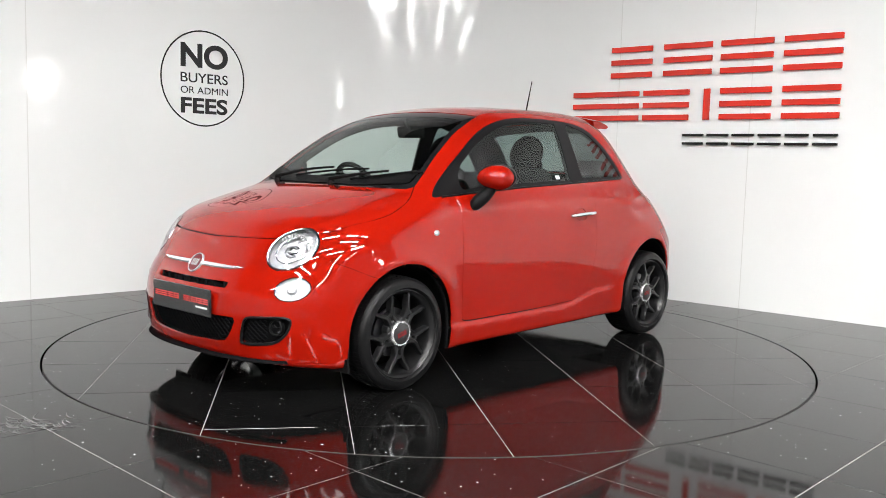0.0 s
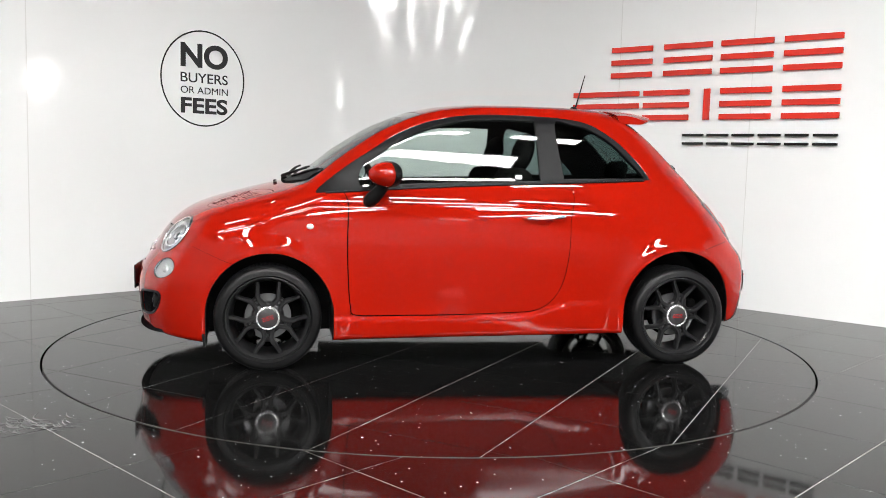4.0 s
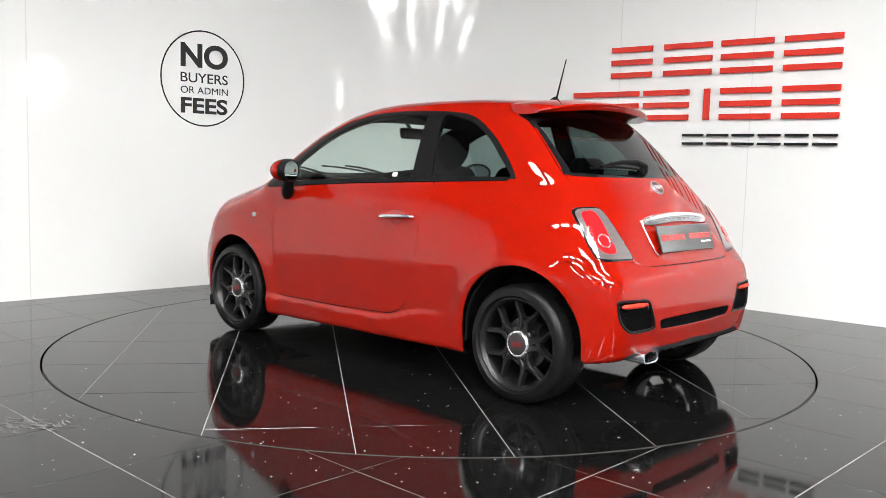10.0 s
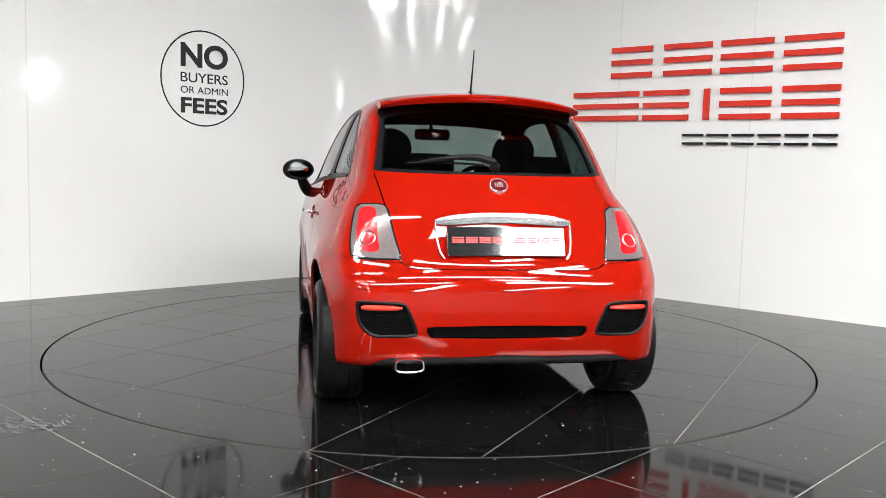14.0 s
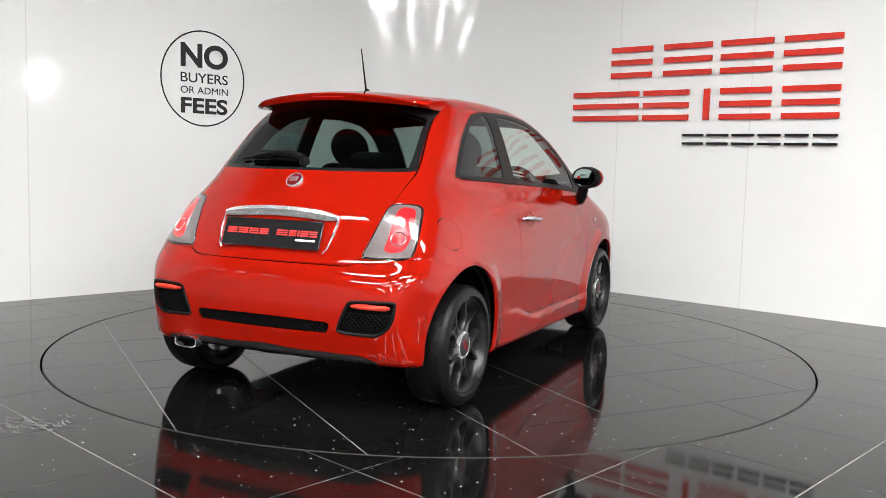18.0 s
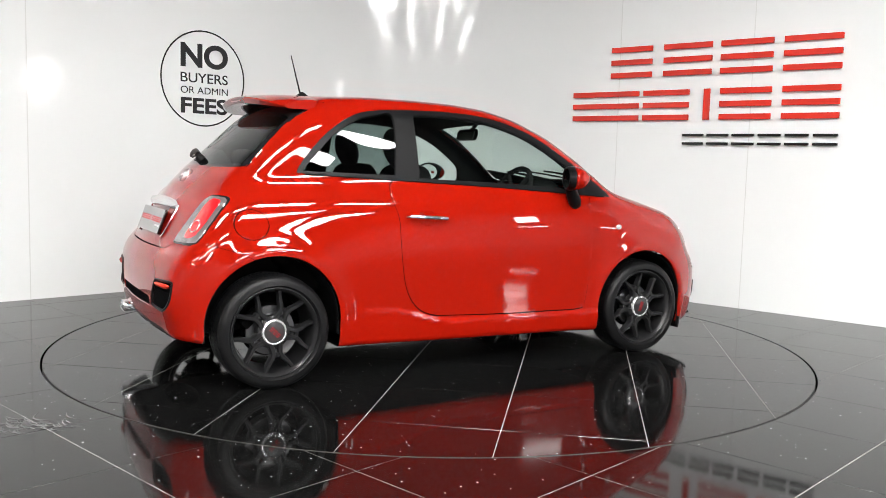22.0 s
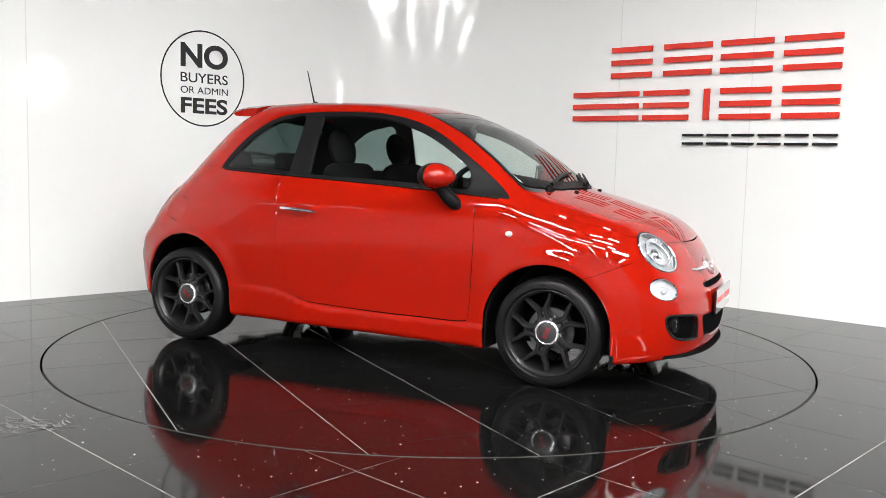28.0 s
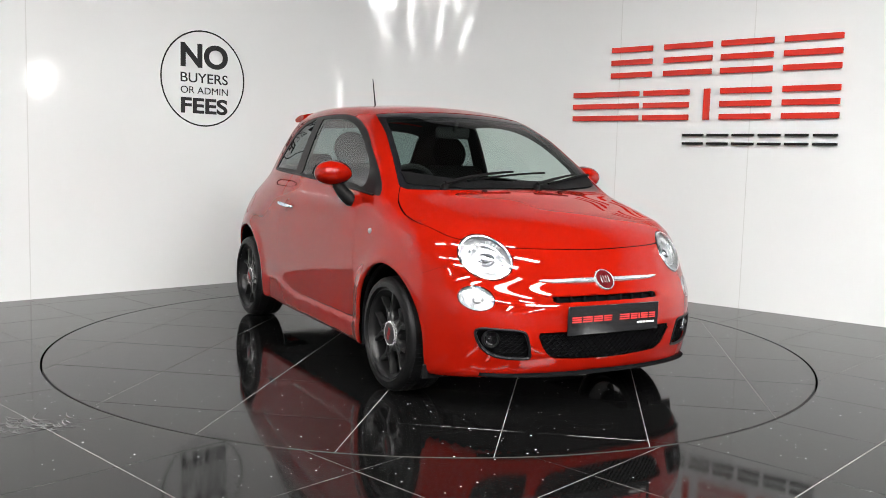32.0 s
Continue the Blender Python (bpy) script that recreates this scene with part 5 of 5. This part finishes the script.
bm = bmesh.new()
rings = []
for y in np.linspace(-0.50, 0.50, 41):
    e = abs(y) / 0.50
    x0, x1 = -0.98, -1.270 + 0.055 * e ** 2 + 0.06 * e ** 8
    z0 = float(top_line(x0)) - float(crown(x0)) * y * y + 0.001 - 0.010 * e ** 6
    z1 = 1.464 - 0.185 * y * y - 0.006 * e ** 8
    th = 0.038 * (1 - 0.45 * e ** 4)
    ring = []
    for t in np.linspace(0, 1, 7):
        ring.append((x0 + (x1 - x0) * t, z0 + (z1 - z0) * t + 0.010 * math.sin(math.pi * t)))
    ring.append((x1 - 0.005, z1 - 0.008))
    ring.append((x1 + 0.012, z1 - th * 0.9))
    for t in np.linspace(1, 0.15, 6):
        ring.append((x0 + (x1 - x0) * t + 0.03 * t, z0 + (z1 - z0) * t - th - 0.03 * (1 - t)))
    rings.append([bm.verts.new((a, y, b)) for a, b in ring])
n = len(rings[0])
for a, b in zip(rings, rings[1:]):
    for i in range(n):
        bm.faces.new((a[i], a[(i + 1) % n], b[(i + 1) % n], b[i]))
bm.faces.new(rings[0])
bm.faces.new(rings[-1][::-1])
spoiler = part("roof_spoiler", bm, RED, car, "red roof spoiler over the rear glass", True, 40)
bm = bmesh.new()
box(bm, 0.012, 0.18, 0.012, pose(-1.262, 0, 1.447), 0.003)
part("brake_light", bm, TAILRED, spoiler, "slim red upper brake light")

# rear wiper
bm = bmesh.new()
p = surface_rear(0.0, 1.118)
n = normal_at(p)
revolve(bm, [(0.026, 0.0), (0.024, 0.018), (0.014, 0.03), (0.002, 0.032)], 20, facing(p, n))
w = part("rear_wiper", bm, PLASTIC, car, "black rear wiper", True)
bm = bmesh.new()
tube(bm, [surface_rear(y, 1.122 + z, -h) for y, z, h in ((0.0, 0.0, 0.03), (0.08, 0.012, 0.042), (0.18, 0.013, 0.038), (0.28, 0.006, 0.028), (0.34, 0.0, 0.02))], [0.017, 0.016, 0.012, 0.010, 0.007], 8)
part("wiper_arm", bm, PLASTIC, w, smooth=True)
bm = bmesh.new()
tube(bm, [surface_rear(y, 1.121 + 0.010 * math.sin(y * 7), -0.008) for y in (0.05, 0.12, 0.2, 0.28, 0.36, 0.40)], 0.006, 6)
part("wiper_blade", bm, PLASTIC, w, smooth=True)


# front wipers lie along the foot of the windscreen
def top_at(x, y):
    p = to_surface(np.array([[x, y, 0.7]]), np.array([[0, 0, 1.0]]))[0]
    return Vector(p)


for y0, y1, x0, x1 in ((-0.42, 0.18, 0.885, 0.805), (0.12, 0.56, 0.93, 0.76)):
    p = top_at(x0, y0)
    bm = bmesh.new()
    revolve(bm, [(0.020, -0.01), (0.020, 0.012), (0.010, 0.022), (0.002, 0.023)], 16, Matrix.Translation(p))
    w = part("front_wiper", bm, PLASTIC, car, "black windscreen wiper", True)
    bm = bmesh.new()
    pts = [top_at(x0 + (x1 - x0) * t, y0 + (y1 - y0) * t) + Vector((0.012, 0, 0.022 + 0.012 * math.sin(math.pi * t))) for t in np.linspace(0, 0.75, 7)]
    tube(bm, pts, [0.011, 0.010, 0.009, 0.008, 0.007, 0.006, 0.006], 8)
    part("wiper_arm", bm, PLASTIC, w, smooth=True)
    bm = bmesh.new()
    pts = [top_at(x0 + (x1 - x0) * t - 0.004, y0 + (y1 - y0) * t) + Vector((0.004, 0, 0.010)) for t in np.linspace(0.25, 1.15, 9)]
    tube(bm, pts, 0.006, 6)
    part("wiper_blade", bm, PLASTIC, w, smooth=True)
# washer jets on the bonnet
for y in (0.24, -0.24):
    bm = bmesh.new()
    box(bm, 0.022, 0.026, 0.012, Matrix.Translation(top_at(0.985, y) + Vector((0, 0, 0.004))), 0.004)
    part("washer_jet", bm, PLASTIC, car, "small black washer jet", True)
# small printed labels in the corner of the door glass
for x, z, w, h in ((-0.345, 1.068, 0.036, 0.022),):
    p = surface_side(x, z, 1, -0.0035)
    bm = bmesh.new()
    box(bm, w, h, 0.0015, facing(p, normal_at(p)))
    part("glass_label", bm, WHITEPRINT, car, "small white label on the glass")
# black scuttle between bonnet and windscreen
V, F = [], []
ys = np.linspace(-0.60, 0.60, 31)
for y in ys:
    xb = float(np.interp(abs(y), [0, 0.30, 0.55, 0.63], [0.95, 0.925, 0.84, 0.80]))
    for k in range(6):
        q = top_at(xb - 0.085 * k / 5, float(y))
        V.append((q.x, q.y, q.z + 0.0035 + 0.004 * math.sin(math.pi * k / 5)))
for i in range(30):
    for k in range(5):
        a = i * 6 + k
        F.append((a, a + 1, a + 7, a + 6))
scuttle = mesh_object("scuttle", V, F, PLASTIC, car, "black plastic scuttle panel", True)

# exhaust
def squared(bm, profile, m, wide, tall):
    """Rings of a rounded rectangle, from scale and height pairs."""
    rings = []
    for k, h in profile:
        ring = []
        for a in np.linspace(0, 2 * math.pi, 40, endpoint=False):
            c, d = math.cos(a), math.sin(a)
            ring.append(bm.verts.new(m @ Vector((tall * k * math.copysign(abs(c) ** 0.55, c), wide * k * math.copysign(abs(d) ** 0.55, d), h))))
        rings.append(ring)
    for p, q in zip(rings, rings[1:]):
        for i in range(40):
            bm.faces.new((p[i], p[(i + 1) % 40], q[(i + 1) % 40], q[i]))
    return rings


m = Matrix.Translation((-1.725, 0.428, 0.272)) @ Matrix.Rotation(radians(-90), 4, "Y")
bm = bmesh.new()
squared(bm, [(1.0, -0.12), (1.0, 0.07), (0.96, 0.076), (0.86, 0.074), (0.84, 0.066), (0.84, -0.02)], m, 0.066, 0.029)
pipe = part("exhaust", bm, CHROME, car, "oblong steel exhaust tip", True)
# near-black disc stands in for the shade inside the pipe
bm = bmesh.new()
bm.faces.new(squared(bm, [(0.85, 0.018), (0.85, 0.02)], m, 0.066, 0.029)[1])
part("pipe_shade", bm, DARKGAP, pipe)
bm = bmesh.new()
tube(bm, [(-1.58, 0.428, 0.262), (-1.45, 0.41, 0.25), (-1.3, 0.2, 0.25)], 0.03, 10)
bmesh.ops.create_uvsphere(bm, u_segments=16, v_segments=10, radius=1, matrix=Matrix.Translation((-1.52, 0.12, 0.27)) @ Matrix.Diagonal((0.10, 0.30, 0.07, 1)))
part("silencer", bm, DARKGAP, car, "dark silencer under the tail", True)

# black lip under the nose
bm = bmesh.new()
rings = []
for y in np.linspace(-0.60, 0.60, 31):
    q = surface_front(float(y), 0.222)
    rings.append([bm.verts.new((q.x + a, y, b)) for a, b in ((-0.03, 0.212), (0.004, 0.210), (0.016, 0.203), (0.016, 0.197), (-0.03, 0.192))])
for a, b in zip(rings, rings[1:]):
    for i in range(5):
        bm.faces.new((a[i], a[(i + 1) % 5], b[(i + 1) % 5], b[i]))
bm.faces.new(rings[0])
bm.faces.new(rings[-1][::-1])
part("front_lip", bm, MESH, car, "black lip under the nose", True)

# wheel arch liners
for x, z, r0 in ARCHES:
    for s in (1, -1):
        bm = bmesh.new()
        rows = []
        for y, r in ((0.775, r0 - 0.002), (0.76, r0 - 0.006), (0.735, r0 + 0.004), (0.55, r0 + 0.004), (0.44, r0), (0.43, 0.05)):
            ring = [(x + r * math.cos(a), z + r * math.sin(a)) for a in np.linspace(0, math.pi, 33)]
            low = 0.165 if x > 0 else 0.262
            ring = [(ring[0][0], low)] + ring + [(ring[-1][0], low + 0.012 if x > 0 else 0.255)]
            q = np.array([(a, 0.0, max(b, 0.30)) for a, b in ring])
            wide = to_surface(q, np.tile([0.0, 1.0, 0.0], (len(q), 1)))[:, 1] - 0.008
            rows.append([bm.verts.new((a, s * min(y, float(k)), b)) for (a, b), k in zip(ring, wide)])
        for a, b in zip(rows, rows[1:]):
            for i in range(len(a) - 1):
                bm.faces.new((a[i], a[i + 1], b[i + 1], b[i]))
        part("arch_liner", bm, PLASTIC, car, "black wheel arch liner", True)
        # hanging flap behind the bumper's corner
        if x > 0:
            bm = bmesh.new()
            box(bm, 0.012, 0.16, 0.07, pose(x + r0 + 0.004, s * 0.69, 0.178, 0, 8, 0), 0.004)
            part("spray_flap", bm, PLASTIC, car, "black rubber flap ahead of the wheel")

# ---- inside the cabin ----
sel = np.isin(lab, ["shell", "door_l", "door_r", "tailgate", "tailgate_top", "gap_door_l", "gap_door_r", "gap_hatch", "dlo", "dlo_r", "screen", "rear_glass", "fuel_flap"]) & (C[:, 0] < 0.95) & (C[:, 2] > 0.55)
used, inv = np.unique(BF[sel], return_inverse=True)
mesh_object("cabin_lining", BV[used] - BN[used] * 0.028, inv.reshape(-1, 3), LINING, car, "dark cabin lining", True, BN[used])
bm = bmesh.new()
box(bm, 2.0, 1.20, 0.06, pose(-0.35, 0, 0.27), 0.02)
part("cabin_floor", bm, LINING, car, "dark carpeted floor")


def seat(y):
    bm = bmesh.new()
    box(bm, 0.50, 0.48, 0.16, pose(-0.02, y, 0.52, 0, -8), 0.06, 3)
    top = part("front_seat", bm, FABRIC, car, "dark fabric front seat", True)
    bm = bmesh.new()
    box(bm, 0.15, 0.46, 0.60, pose(-0.33, y, 0.83, 0, -18), 0.07, 4)
    part("backrest", bm, FABRIC, top, smooth=True)
    bm = bmesh.new()
    bmesh.ops.create_uvsphere(bm, u_segments=24, v_segments=14, radius=1, matrix=Matrix.Translation((-0.455, y, 1.205)) @ Matrix.Rotation(radians(-16), 4, "Y") @ Matrix.Diagonal((0.058, 0.125, 0.12, 1)))
    part("headrest", bm, FABRIC, top, "round headrest", True)
    bm = bmesh.new()
    for s in (-1, 1):
        rod(bm, (-0.425, y + 0.05 * s, 1.08), (-0.44, y + 0.05 * s, 1.15), 0.006)
    part("headrest_posts", bm, CHROME, top)


seat(0.36)
seat(-0.36)
bm = bmesh.new()
box(bm, 0.42, 1.10, 0.18, pose(-0.95, 0, 0.55, 0, -6), 0.06, 3)
rear_seat = part("rear_seat", bm, FABRIC, car, "dark fabric rear bench", True)
bm = bmesh.new()
box(bm, 0.13, 1.06, 0.50, pose(-1.21, 0, 0.82, 0, -20), 0.05, 3)
part("backrest", bm, FABRIC, rear_seat, smooth=True)
for y in (0.28, -0.28):
    bm = bmesh.new()
    box(bm, 0.09, 0.24, 0.13, pose(-1.30, y, 1.115, 0, -20), 0.045, 4)
    part("headrest", bm, FABRIC, rear_seat, "low rear headrest", True)
bm = bmesh.new()
rings = []
for y in np.linspace(-0.62, 0.62, 21):
    k = (abs(y) / 0.62) ** 3
    pr = [(0.86 - 0.07 * k, 0.955), (0.70, 0.985), (0.52, 0.975), (0.42, 0.93), (0.41, 0.80), (0.46, 0.66), (0.86, 0.60)]
    rings.append([bm.verts.new((a, y, b)) for a, b in pr])
for a, b in zip(rings, rings[1:]):
    for i in range(7):
        bm.faces.new((a[i], a[(i + 1) % 7], b[(i + 1) % 7], b[i]))
bm.faces.new(rings[0])
bm.faces.new(rings[-1][::-1])
part("dashboard", bm, LINING, car, "dark dashboard", True, 50)
bm = bmesh.new()
bmesh.ops.create_uvsphere(bm, u_segments=20, v_segments=12, radius=1, matrix=Matrix.Translation((0.52, -0.36, 0.985)) @ Matrix.Diagonal((0.12, 0.17, 0.07, 1)))
part("instrument_hood", bm, LINING, car, "rounded instrument hood", True)
m = Matrix.Translation((0.315, -0.36, 0.955)) @ Matrix.Rotation(radians(-62), 4, "Y")
bm = bmesh.new()
pts = [m @ Vector((0.178 * math.cos(a), 0.178 * math.sin(a), 0)) for a in np.linspace(0, 2 * math.pi, 41)]
tube(bm, pts, 0.016, 8)
sw = part("steering_wheel", bm, LINING, car, "dark three-spoke steering wheel", True)
bm = bmesh.new()
for a in (0, 140, 220):
    tube(bm, [m @ Vector((0, 0, -0.02)), m @ Vector((0.17 * math.cos(radians(a + 180)), 0.17 * math.sin(radians(a + 180)), 0))], 0.016, 8)
revolve(bm, [(0.002, 0.012), (0.05, 0.008), (0.065, -0.01), (0.06, -0.05)], 20, m)
part("spokes", bm, LINING, sw, smooth=True)
bm = bmesh.new()
box(bm, 0.03, 0.23, 0.07, pose(0.215, 0, 1.315, 0, 12, 0), 0.02, 3)
rv = part("interior_mirror", bm, LINING, car, "dark interior mirror", True)
bm = bmesh.new()
rod(bm, (0.23, 0, 1.33), (0.28, 0, 1.385), 0.012)
part("mirror_stem", bm, LINING, rv)
bm = bmesh.new()
box(bm, 0.004, 0.205, 0.050, pose(0.1985, 0, 1.3115, 0, 12, 0), 0.0015)
part("mirror_glass", bm, MIRROR, rv, "mirror glass")


def motions():
    # turntable and car turn clockwise together
    rows_table, rows_car = [], []
    for k in range(65):
        t = 0.5 * k
        a = Matrix.Rotation(radians(226.1985 - 8.98839 * t), 4, "Z")
        rows_table.append((t, a))
        rows_car.append((t, a @ Matrix.Translation((0, -0.0091, -0.0155))))
    walk(turntable, rows_table)
    walk(car, rows_car)


motions()
